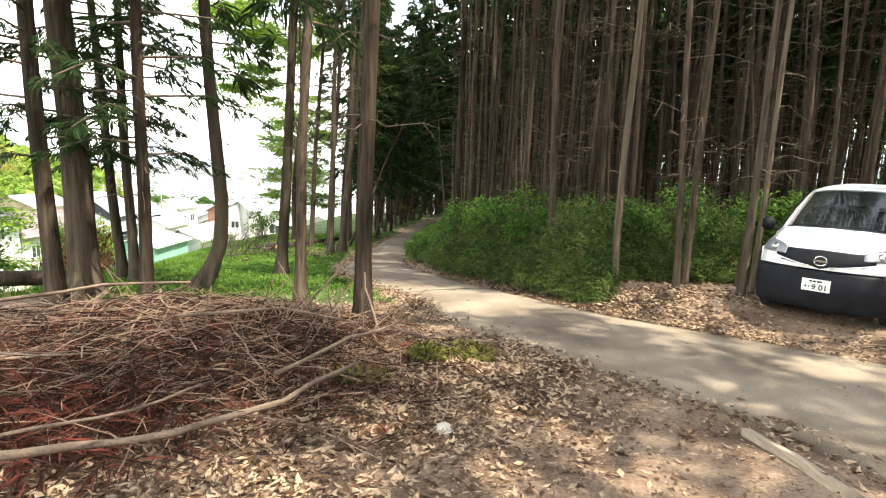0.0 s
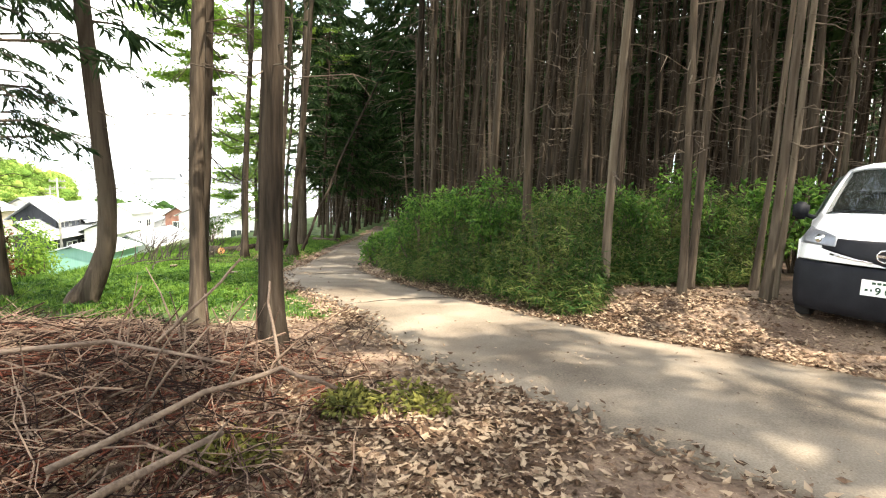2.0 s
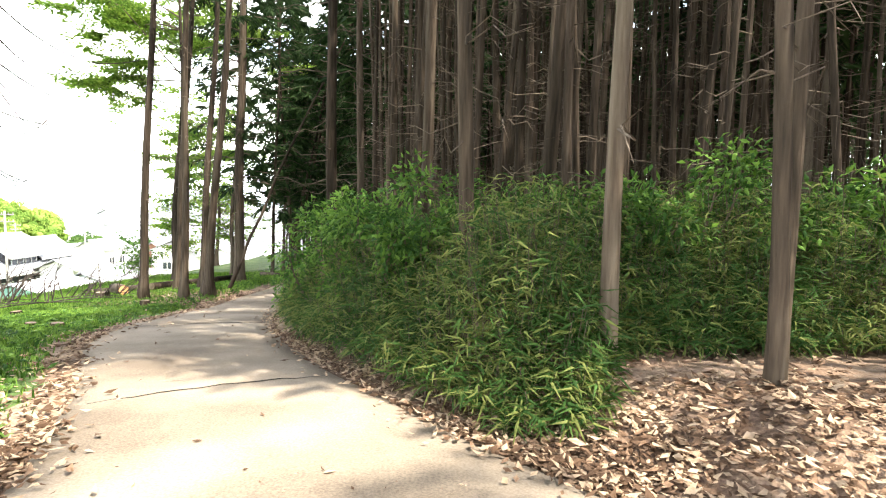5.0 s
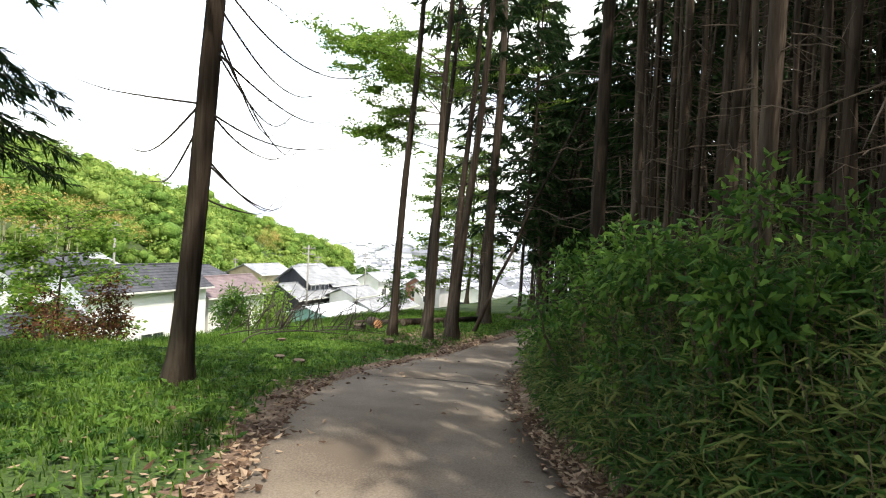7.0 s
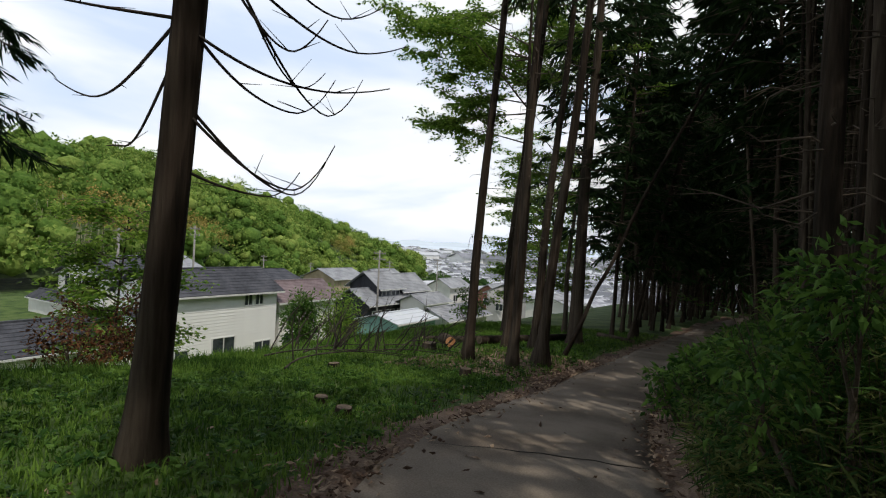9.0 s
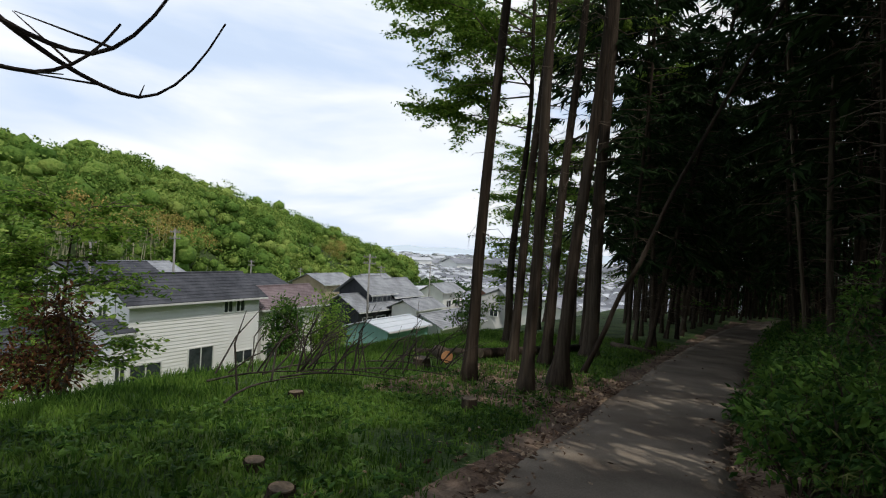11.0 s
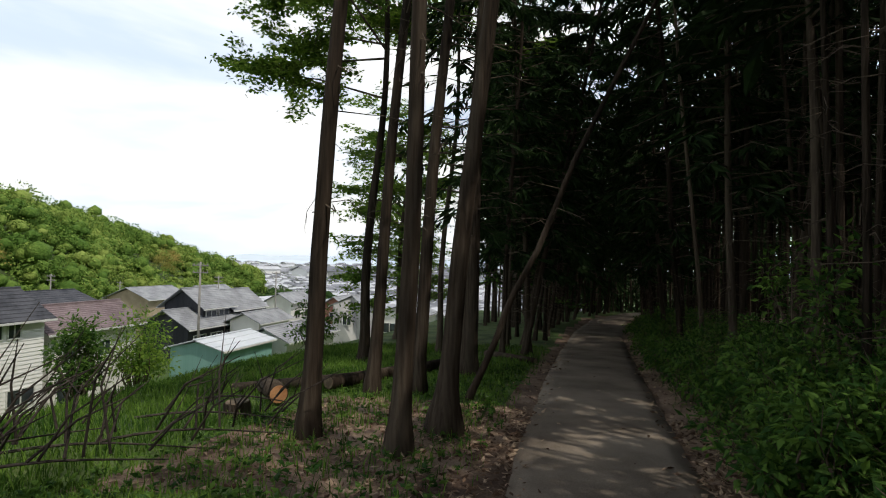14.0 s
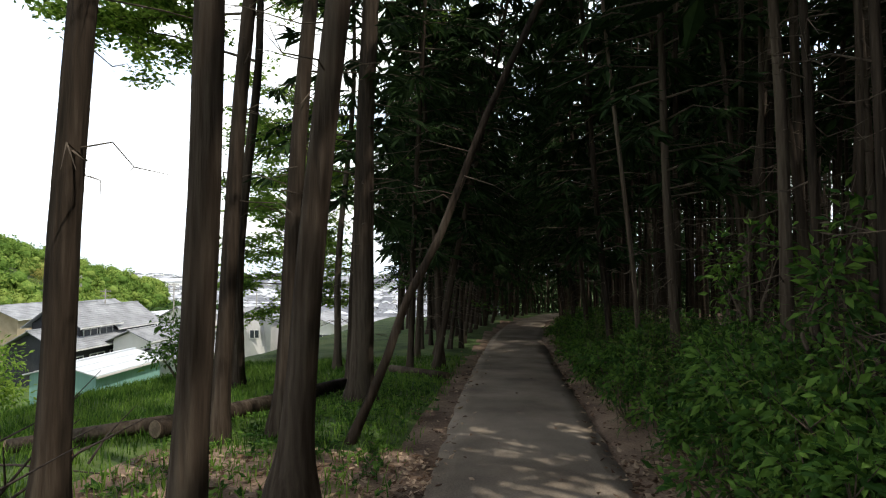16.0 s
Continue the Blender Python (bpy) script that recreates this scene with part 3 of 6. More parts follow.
tries = 0
while len(spots) < 165 and tries < 20000:
    tries += 1
    x, y = rnd(-1, 24), rnd(-10, 46)
    if x < road_right(y) + (1.6 if y > 12 else 2.2) or lot(x, y) or (x < 11 and 4 < y < 12.5) or not free(x, y, (1.7 if x < 6.5 and y < 13 else 1.1) + 0.012 * x) or (x < 6 and y < 11.8):
        continue
    if 5.5 < x < 16 and -7 < y < 2 and random.random() < 0.85:
        continue
    if random.random() > 1.15 - 0.028 * (x - road_right(y)):
        continue
    spots.append((x, y))
    taken.append((x, y))
edge_from = len(spots)
while len(spots) < edge_from + 36:
    x, y = rnd(-8.8, -3.6), rnd(27.5, 62)
    if y < 46 and x < -5.6:
        continue
    if x > road_left(y) - 0.7 or not free(x, y, 1.2):
        continue
    spots.append((x, y))
    taken.append((x, y))
started = set()
for k, (x, y) in enumerate(spots):
    m = pose(x, y, ground_z(x, y), rnd(-1.2, 1.2), rnd(-1.2, 1.6), rnd(0, 360)) @ Matrix.Diagonal((*([rnd(0.75, 1.2)] * 2), rnd(0.9, 1.1), 1))
    if k >= edge_from:
        copy_thing(edge_kinds[k % 3], m)
    else:
        kind = k % 3 if x < 7 and y < 24 or y < 13 else 3 + k % 3
        if kind in started:
            copy_thing(forest_kinds[kind], m)
        else:
            forest_kinds[kind].matrix_basis = m
            started.add(kind)

# cedars that lean over the lane and close it above
random.seed(23)
for k in range(34):
    y = 25.5 + 1.35 * k
    left = k % 2 == 0
    x = road_left(y) - rnd(0.9, 1.5) if left else road_right(y) + rnd(0.9, 1.6)
    if left and y < 30:
        continue
    m = pose(x, y, ground_z(x, y), rnd(-2, 2), rnd(5, 9) * (1 if left else -1), rnd(-20, 20)) @ Matrix.Diagonal((1, 1, rnd(0.8, 1.0), 1))
    copy_thing(edge_kinds[k % 3], m)

# slender trees crowded between the others, up to the wood's edge
random.seed(24)
slim_spots, tries = [], 0
while len(slim_spots) < 300 and tries < 30000:
    tries += 1
    x, y = rnd(-0.5, 19) if len(slim_spots) > 170 else rnd(-0.5, 11), rnd(11.8, 44) if len(slim_spots) > 170 else rnd(12.2, 27)
    if x < road_right(y) + 1.9 or lot(x, y) or not free(x, y, 0.55):
        continue
    slim_spots.append((x, y))
    taken.append((x, y))
for k, (x, y) in enumerate(slim_spots):
    m = pose(x, y, ground_z(x, y), rnd(-2, 2), rnd(-2, 2), rnd(0, 360)) @ Matrix.Diagonal((*([rnd(0.8, 1.25)] * 2), rnd(0.9, 1.1), 1))
    if k < 4:
        slim_kinds[k].matrix_basis = m
    elif k < 95:
        copy_thing(slim_kinds[k % 4], m)
    else:
        break

# unseen cedars added behind the start, to cut the open sky's light
for k in range(26):
    x, y = rnd(-9, 9), rnd(-13, -3.2)
    if free(x, y, 1.5) and not road_left(y) - 0.8 < x < road_right(y) + 0.8:
        taken.append((x, y))
        copy_thing(forest_kinds[3 + k % 3], pose(x, y, ground_z(x, y), 0, 0, rnd(0, 360)))

# unseen low-crowned cedars right of the start, added for their shade
for k in range(3):
    x, y = rnd(13.5, 15), rnd(-6, 3.5)
    if x > road_right(y) + 1.0 and free(x, y, 1.3):
        taken.append((x, y))
        copy_thing(edge_kinds[k % 3], pose(x, y, ground_z(x, y), 0, 0, rnd(0, 360)))

# unseen tall cedars added beside the start, to shade the brush pile
random.seed(31)
for x, y in [(8.6, 1.0), (11.4, 1.4), (9.7, -2.8), (2.9, 0.1)]:
    cedar(x, y, 0.17, 23, (0, 0), (11, 23, 54, 3.7), (4, 11, 14), "tall cedar added out of view to shade the brush pile", spray=(8, 0.66, 3, 0.13))

# one more unseen cedar, added to keep sun off the bamboo grass
cedar(8.9, 7.7, 0.15, 18, (0, 0), (6.5, 18, 46, 2.9), (4, 7, 10), "cedar added out of view to shade the bamboo grass", spray=(8, 0.66, 3, 0.13))

# woods farther in, and unseen ones behind the start, added for shade
far, P, D, S = Heap(), [], [], []
random.seed(22)
far_spots = []
for k in range(1900):
    x, y = (rnd(-9, 52), rnd(-34, 92)) if k < 1600 else (rnd(-9, 26), rnd(60, 104))
    near = -1 < x < 24 and -10 < y < 46 or x < 0 and -4.5 < y < 47
    if near or road_left(y) - 1.2 < x < road_right(y) + 1.5:
        continue
    if y < -8 and x < -6 and random.random() < 0.3:
        continue
    far_spots.append((x, y))
for x, y in far_spots:
    z, h, r = ground_z(x, y) - 0.1, rnd(14, 18), rnd(0.06, 0.13)
    lx, ly = rnd(-0.5, 0.5), rnd(-0.5, 0.5)
    far.tube([(x, y, z), (x + lx * 0.5, y + ly * 0.5, z + h * 0.5), (x + lx, y + ly, z + h)], [r, r * 0.75, r * 0.2], 6, False)
    low = 0.6 if y > 70 else 2.0 if (x > 32 or y > 58) else 8.0
    for s in range(24 if x > 20 else 30):
        zz = rnd(low, h) if s > 3 or x < 22 else rnd(0.2, 2.6)
        w, L = rnd(0, 6.283), rnd(0.3, 2.2) * (1.15 - zz / h * 0.75)
        P.append((x + math.cos(w) * L, y + math.sin(w) * L, z + zz))
        D.append((math.cos(w), math.sin(w), rnd(-0.8, 0.1)))
        S.append(rnd(0.7, 1.4))
P, D, L = fans(np.array(P), np.array(D), np.array(S), 4)
for x, y in slim_spots[95:]:
    z, h, r = ground_z(x, y) - 0.1, rnd(12, 16), rnd(0.04, 0.07)
    a, b = Vector((x, y, z)), Vector((x + rnd(-0.4, 0.4), y + rnd(-0.4, 0.4), z + h))
    far.tube([a, a.lerp(b, 0.5), b], [r, r * 0.8, r * 0.2], 7, False)
    for s in range(16):
        q, o = a.lerp(b, rnd(0.08, 0.6)), rdir(-0.25, 0.3) * rnd(0.3, 1.0)
        far.tube([q, q + o * 0.6, q + o + Vector((0, 0, -0.12))], [0.008, 0.006, 0.002], 3, False)
woods = far.make("far_woods", M_BARK, kind="stuff", label="dense cedar trunks deep in the plantation")
leaf_mesh("far_canopy", P, D, L, L * 0.19, 0.12, M_FROND, None, "high dark cedar canopy of the deeper woods", "stuff", flat=True)
# ---- undergrowth ----
random.seed(31), np.random.seed(31)


def scatter(n, inside, x0, x1, y0, y1):
    out = []
    while len(out) < n:
        x, y = rnd(x0, x1), rnd(y0, y1)
        k = inside(x, y)
        if k and random.random() < k:
            out.append((x, y))
    return out


def thicket_h(x, y):
    """Height of the bamboo grass at the lane's edge: low at the rim, taller farther in."""
    u = x - road_right(y)
    if u < 0.22:
        return 0
    open_lot = smooth((y - (8.55 + 1.3 * smooth((x - 2.65) / 0.7))) / (2.0 - 0.6 * smooth((x - 2.9) / 0.5)))
    h = (0.42 + 1.12 * smooth((u - 0.1) / 1.15)) * open_lot
    h *= 0.85 + 0.35 * noise.noise((x * 0.8, y * 0.8, 7))
    if y > 17:
        h *= 0.85
    return 0 if lot(x, y) and x - y > -4.5 else h


def bamboo_grass(name, count, x0, x1, y0, y1, keep, length, label):
    P, D, L, stems = [], [], [], Heap()
    stems.mat = M_TWIG
    n = 0
    while n < count:
        x, y = rnd(x0, x1), rnd(y0, y1)
        h = thicket_h(x, y)
        if h < 0.12 or random.random() > keep(x, y):
            continue
        z0 = ground_z(x, y)
        tilt = Vector((rnd(-0.3, 0.2), rnd(-0.3, 0.2), 1)).normalized()
        hh = h * rnd(0.55, 1.15)
        if random.random() < 0.3:
            stems.tube([(x, y, z0 - 0.02), tuple(Vector((x, y, z0)) + tilt * hh)], [0.004, 0.002], 3, False)
        for k in range(random.randint(4, 7)):
            q = Vector((x, y, z0)) + tilt * hh * (1 - rnd(0, 0.65) ** 1.3)
            w = rnd(0, 6.283)
            P.append(tuple(q))
            D.append((math.cos(w), math.sin(w), rnd(-0.35, 0.75)))
            L.append(length * rnd(0.6, 1.3))
            n += 1
    L = np.array(L)
    return leaf_mesh(name, np.array(P), np.array(D), L, L * 0.085, np.random.uniform(0.15, 0.6, len(L)), M_SASA, None, label, "stuff", extra=stems)


bamboo_grass("bamboo_grass", 80000, -0.6, 5.8, 8.4, 15.5, lambda x, y: 1.0 if x - road_right(y) < 2.8 or y < 11.8 else 0.35, 0.185, "dense green and straw-yellow bamboo grass along the lane")
bamboo_grass("bamboo_grass", 15000, -1.6, 3.0, 15.0, 40, lambda x, y: 1.0 if x - road_right(y) < 2.4 else 0.25, 0.16, "dark green bamboo grass on the bank in shade")
bamboo_grass("bamboo_grass", 13000, 0.5, 14, 8.6, 30, lambda x, y: 0.5, 0.2, "straggling bamboo grass under the cedars")


def leafy_bush(name, x, y, rx, ry, h, count, size, mat, label, category="bush", wood=None, base=None, clumps=9, bare=0.0):
    """A shrub: stems from the ground that fork into clumps of leaves with gaps between them."""
    z = ground_z(x, y) if base is None else base
    root = empty(name, pose(x, y, z), label, category)
    g, P, D, L = Heap(), [], [], []
    heads = []
    for k in range(clumps):
        w, s = rnd(0, 6.283), math.sqrt(rnd(0.02, 1))
        heads.append(Vector((math.cos(w) * rx * s * 0.8, math.sin(w) * ry * s * 0.8, h * rnd(0.35, 0.9) * (1.05 - 0.35 * s))))
    for c in heads:
        b = Vector((c.x * 0.15, c.y * 0.15, -0.05))
        m = b.lerp(c, 0.55) + Vector((rnd(-0.1, 0.1), rnd(-0.1, 0.1), 0.08)) * h
        g.tube([b, m, c], [0.011 + 0.008 * h, 0.008 + 0.004 * h, 0.004], 5, False)
        for k in range(4):
            g.tube([m.lerp(c, rnd(0.2, 0.9)), c + Vector((rnd(-1, 1) * rx * 0.35, rnd(-1, 1) * ry * 0.35, rnd(-0.1, 0.25) * h))], [0.006, 0.002], 4, False)
        for k in range(count // clumps):
            d = rdir(-0.5, 1)
            q = c + Vector((d.x * rx * 0.42, d.y * ry * 0.42, d.z * h * 0.2)) * rnd(0.3, 1.05)
            P.append(tuple(q))
            D.append(tuple(d + rdir() * 0.8 + Vector((0, 0, -0.3))))
            L.append(size * rnd(0.6, 1.3))
    g.make("stem_wood", wood or M_TWIG, root, kind="stuff")
    L = np.array(L)
    leaf_mesh("leaves", np.array(P), np.array(D), L, L * 0.42, np.random.uniform(0.05, 0.4, len(L)), mat, root, "")
    return root


# broad-leaved bushes in the thicket by the bend
for x, y, r, h, n in [(1.2, 12.7, 0.75, 2.0, 1600), (1.75, 12.1, 0.7, 1.85, 1500), (0.35, 14.0, 0.7, 1.9, 1200), (2.3, 12.3, 0.65, 1.75, 1100), (2.9, 11.6, 0.7, 1.7, 1000), (3.8, 11.3, 0.75, 1.75, 1100), (4.7, 11.3, 0.8, 1.9, 1200), (5.6, 11.9, 0.8, 2.0, 1100), (1.6, 11.7, 0.5, 1.6, 1000), (3.3, 12.4, 0.8, 2.0, 1000)]:
    leafy_bush("bush", x, y, r, r, h, int(n * 1.7), 0.09, M_BUSH, "bright green leafy bush growing through bamboo grass")
for x, y, r, h, n in [(6.6, 11.6, 0.9, 1.9, 1000), (7.6, 12.4, 1.0, 2.0, 1000), (9.0, 12.3, 1.0, 1.7, 900)]:
    leafy_bush("bush", x, y, r, r, h, n, 0.15, M_BUSH, "green evergreen shrub behind the parking spot")
for k in range(110):
    y = 16.5 + 24 * rnd(0, 1) ** 1.3
    x = road_right(y) + 0.42 + 1.9 * rnd(0, 1) ** 1.2
    leafy_bush("bush", x, y, rnd(0.45, 0.7), rnd(0.45, 0.7), rnd(0.6, 0.8) + 0.35 * min(1.6, x - road_right(y)), 620, 0.11, M_BUSH, "low leafy undergrowth bush on the shaded bank")
leafy_bush("sapling", 0.3, 22.5, 0.55, 0.55, 2.6, 420, 0.14, M_BUSH, "young broad-leaved sapling in the shaded undergrowth", "sapling", clumps=7)
leafy_bush("sapling", 0.9, 25.5, 0.6, 0.6, 3.0, 420, 0.14, M_BUSH, "young broad-leaved sapling under the cedars", "sapling", clumps=7)


# ---- grass on the open side ----
def grass_keep(x, y):
    u = road_left(y) - x
    if u < 0.2 or x < -15:
        return 0
    k = smooth((u - 0.15) / 0.6) * smooth((y - 8.6 + 0.3 * noise.noise((x, y, 1)) * 4) / 1.5)
    if x < -5.2 and y > 6:
        k = max(k, 0.8)
    bare = noise.noise((x * 0.45, y * 0.45, 11))
    if 19 < y < 23.5 and x > -6.8:
        k *= 0.55
    return k * (0.35 if bare > 0.28 else 1.0)


def grass(name, n, x0, x1, y0, y1, h, label):
    xy = scatter(n, grass_keep, x0, x1, y0, y1)
    v, f = np.zeros((n * 5, 3)), []
    for k, (x, y) in enumerate(xy):
        z, w, hh = ground_z(x, y) - 0.01, rnd(0, 6.283), h * rnd(0.4, 1.4)
        b, s = rnd(0.2, 0.75) * hh, 0.0045 * rnd(0.7, 1.8) * (1 + h)
        c, d = math.cos(w), math.sin(w)
        v[k * 5:k * 5 + 5] = [(x - d * s, y + c * s, z), (x + d * s, y - c * s, z), (x + d * s * 0.8 + c * b * 0.35, y - c * s * 0.8 + d * b * 0.35, z + hh * 0.6), (x - d * s * 0.8 + c * b * 0.35, y + c * s * 0.8 + d * b * 0.35, z + hh * 0.6), (x + c * b, y + d * b, z + hh)]
        f += [(k * 5, k * 5 + 1, k * 5 + 2, k * 5 + 3), (k * 5 + 3, k * 5 + 2, k * 5 + 4)]
    me = bpy.data.meshes.new(name)
    me.from_pydata(v.tolist(), [], f)
    me.materials.append(M_GRASS)
    return tagged(new(name, me), label, kind="stuff")


grass("grass", 66000, -9.5, -0.4, 9, 19, 0.08, "soft green grass with bare patches beside the lane")
grass("grass", 34000, -13, -3.2, 19, 34, 0.13, "green grass on the slope beyond the stumps")
grass("tall_grass", 34000, -13.5, -7.0, 8, 34, 0.15, "taller sunlit grass along the slope's edge")
xy = scatter(3200, lambda x, y: grass_keep(x, y) * 0.9, -7, -0.6, 9, 30)
P, D, L = [], [], []
for x, y in xy:
    z = ground_z(x, y)
    for k in range(5):
        w = rnd(0, 6.283)
        P.append((x, y, z + rnd(0.01, 0.05)))
        D.append((math.cos(w), math.sin(w), rnd(0.2, 0.9)))
        L.append(rnd(0.05, 0.12))
L = np.array(L)
leaf_mesh("weeds", np.array(P), np.array(D), L, L * 0.4, 0.25, M_BUSH, None, "small broad-leaved weeds among the grass", "stuff")


# ---- dry leaves ----
def litter_keep(x, y):
    l, r = road_left(y), road_right(y)
    if l < x < r:
        e = min(x - l, r - x)
        return 0.22 * math.exp(-e / 0.1) + 0.0012
    u = l - x if x < l else x - r
    if y > 14 and not 19 < y < 23.5:
        return (0.3 if x > r else 0.2) * math.exp(-u / 0.2) + 0.012
    if x < l and y > 8.5:
        return 0.6 * math.exp(-u / 0.3) + 0.012 + (0.25 if 19 < y < 23.5 else 0)
    if x > r:
        return 0.9 * math.exp(-u / 0.8) * (0.35 if x > 4.3 and y < 8 else 1) + (0.03 if x > 4.6 else 0.12)
    pile = math.exp(-((x + 0.6) ** 2 / 2.6 + (y - 5.0) ** 2 / 1.8)) + 0.5 * math.exp(-((x + 2.0) ** 2 / 2.0 + (y - 3.0) ** 2 / 0.35))
    drift = math.exp(-((x - 0.6) ** 2 / 0.5 + (y - 5.6) ** 2 / 0.5))
    return 0.012 + 0.06 * smooth((0.6 - x) / 1.2) + 0.9 * pile + 0.9 * drift + 0.35 * math.exp(-u / 0.2)


def litter(name, n, x0, x1, y0, y1, size, label, keep=litter_keep):
    xy = scatter(n, keep, x0, x1, y0, y1)
    P, D = [], []
    for x, y in xy:
        on_road = road_left(y) < x < road_right(y)
        P.append((x, y, (road_z(y) + 0.045 if on_road else ground_z(x, y) + rnd(0.005, 0.05))))
        w = rnd(0, 6.283)
        D.append((math.cos(w), math.sin(w), rnd(-0.15, 0.3)))
    L = size * np.random.uniform(0.5, 1.4, n)
    return leaf_mesh(name, np.array(P), np.array(D), L, L * np.random.uniform(0.35, 0.55, n), np.random.uniform(-0.3, 0.3, n), M_LITTER, None, label, "stuff", fold=0.22, spin=0.4)


litter("leaf_litter", 21000, -4.5, 5.5, 2.2, 9.5, 0.072, "dry curled brown leaves strewn over the soil")
litter("leaf_litter", 8500, -4.2, 5.5, 8.5, 19, 0.075, "dry fallen leaves drifted along the lane's edges")
litter("leaf_litter", 4200, -6.5, 2.0, 19, 36, 0.085, "dry leaves on the shaded verge")
# needles and crumbs on the soil
litter("soil_crumbs", 9000, -3.5, 8, 2.2, 9, 0.03, "needles and crumbs of bark on bare soil", lambda x, y: 0.9 if not road_left(y) < x < road_right(y) else 0.10)


# ---- brush pile ----
def pile_z(x, y):
    k = math.exp(-(((x + 3.3) / 2.7) ** 2 + ((y - 5.85) / 2.05) ** 2) ** 1.6)
    return 0.45 * k


def heaped(n, x0, x1, y0, y1):
    return scatter(n, lambda x, y: pile_z(x, y) * 2.0, x0, x1, y0, y1)


pile = empty("brush_pile", pose(-2.9, 6.4, ground_z(-2.9, 6.4)), "heap of cut branches and rust-red dried cedar fronds", "brush pile")
inv = Matrix.Translation((2.9, -6.4, -ground_z(-2.9, 6.4)))


def into_pile(ob):
    ob.matrix_parent_inverse = inv
    return ob


xy = heaped(4600, -6.6, 0.4, 3.2, 8.8)
P = np.array([(x, y, ground_z(x, y) + pile_z(x, y) * rnd(0.1, 1.05)) for x, y in xy])
D = np.array([tuple(rdir(-0.4, 0.35)) for _ in xy])
P, D, L = fans(P, D, np.random.uniform(0.08, 0.26, len(P)), 7, 1.0, 0.1)
into_pile(leaf_mesh("dried_fronds", P, D, L, L * 0.055, 0.1, M_REDFROND, pile, "rust-red dried cedar fronds", "stuff", flat=True))
sticks = Heap()
for x, y in heaped(2000, -6.4, 0.3, 3.4, 8.6):
    z = ground_z(x, y) + pile_z(x, y) * rnd(0.5, 1.1) + 0.03
    w, L, t = rnd(0, 6.283), rnd(0.2, 1.1), rnd(0.002, 0.0072)
    d = Vector((math.cos(w), math.sin(w), rnd(-0.2, 0.5)))
    n = Vector((-d.y, d.x, 0)) * rnd(-0.1, 0.1) * L
    a = Vector((x, y, z))
    sticks.tube([a - d * L * 0.5, a - d * L * 0.15 + n + Vector((0, 0, 0.03)), a + d * L * 0.2 - n * 0.3, a + d * L * 0.5], [t, t * 0.9, t * 0.7, t * 0.3], 5, True)
    if L > 0.7:
        q = a + d * L * 0.1
        sticks.tube([q, q + (d + rdir(-0.2, 0.5) * 0.8) * L * 0.3], [t * 0.6, t * 0.2], 4, False)
into_pile(sticks.make("brushwood", M_STICK, pile, "tangled bare grey-brown sticks", kind="stuff"))
# stout crooked sticks that stand out of the heap
random.seed(77)
for k in range(64):
    g = Heap()
    x, y = (rnd(-4.6, -0.9), rnd(4.6, 7.3)) if k < 34 else (rnd(-2.4, -0.75), rnd(5.6, 7.0))
    a = Vector((x, y, ground_z(x, y) + 0.02))
    d, L, r = Vector((rnd(-0.6, 0.6), rnd(-0.3, 0.6), rnd(0.5, 1.0))).normalized(), rnd(0.5, 0.95), rnd(0.006, 0.012)
    n = rdir() * 0.13 * L
    g.tube([a, a + d * L * 0.35 + n, a + d * L * 0.7 + n * 0.6 + Vector((0, 0, -0.02)), a + d * L + Vector((d.x, d.y, 0)) * 0.2 * L], [r, r * 0.9, r * 0.7, r * 0.4], 6)
    into_pile(g.make("branch", M_POLEWOOD if k % 2 else M_STICK, pile, smooth=True))
# thicker bare branches thrown across the heap
for k in range(46):
    g = Heap()
    x, y = heaped(1, -5.6, -0.6, 4.0, 7.8)[0]
    a = Vector((x, y, ground_z(x, y) + pile_z(x, y) * rnd(0.75, 1.1) + 0.03))
    w, L, r = rnd(0, 6.283), rnd(0.7, 1.7), rnd(0.007, 0.015)
    d, n = Vector((math.cos(w), math.sin(w), rnd(-0.06, 0.14))), Vector((-math.sin(w), math.cos(w), 0.3)) * rnd(-0.09, 0.09) * L
    g.tube([a - d * L * 0.5, a - d * L * 0.22 + n * 0.8, a + n + Vector((0, 0, 0.02)), a + d * L * 0.25 + n * 0.4, a + d * L * 0.5 - n * 0.5], [r, r * 0.95, r * 0.85, r * 0.65, r * 0.35], 7)
    q = a + d * L * 0.12 + n * 0.7
    g.tube([q, q + (d + rdir(-0.1, 0.7) * 0.8) * L * 0.28], [r * 0.55, r * 0.2], 5, False)
    into_pile(g.make("branch", M_POLEWOOD if k % 3 else M_STICK, pile, smooth=True))
# big rust-red sprays tucked under the front poles
P, D = [], []
for k in range(240):
    x, y = rnd(-4.6, -1.9), rnd(3.5, 4.9)
    P.append((x, y, ground_z(x, y) + pile_z(x, y) * rnd(0.3, 0.9) + 0.04))
    D.append(tuple(rdir(-0.2, 0.5)))
P, D, L = fans(np.array(P), np.array(D), np.random.uniform(0.25, 0.45, len(P)), 11, 1.0, 0.1)
into_pile(leaf_mesh("dried_fronds", P, D, L, L * 0.05, 0.15, material("rust_frond", (0.03, 0.008, 0.005), (0.13, 0.032, 0.018), 1.5, 0.95, 0, 10, island=0.7, translucent=0.15), pile, "large rust-red dried cedar sprays", "stuff", flat=True))
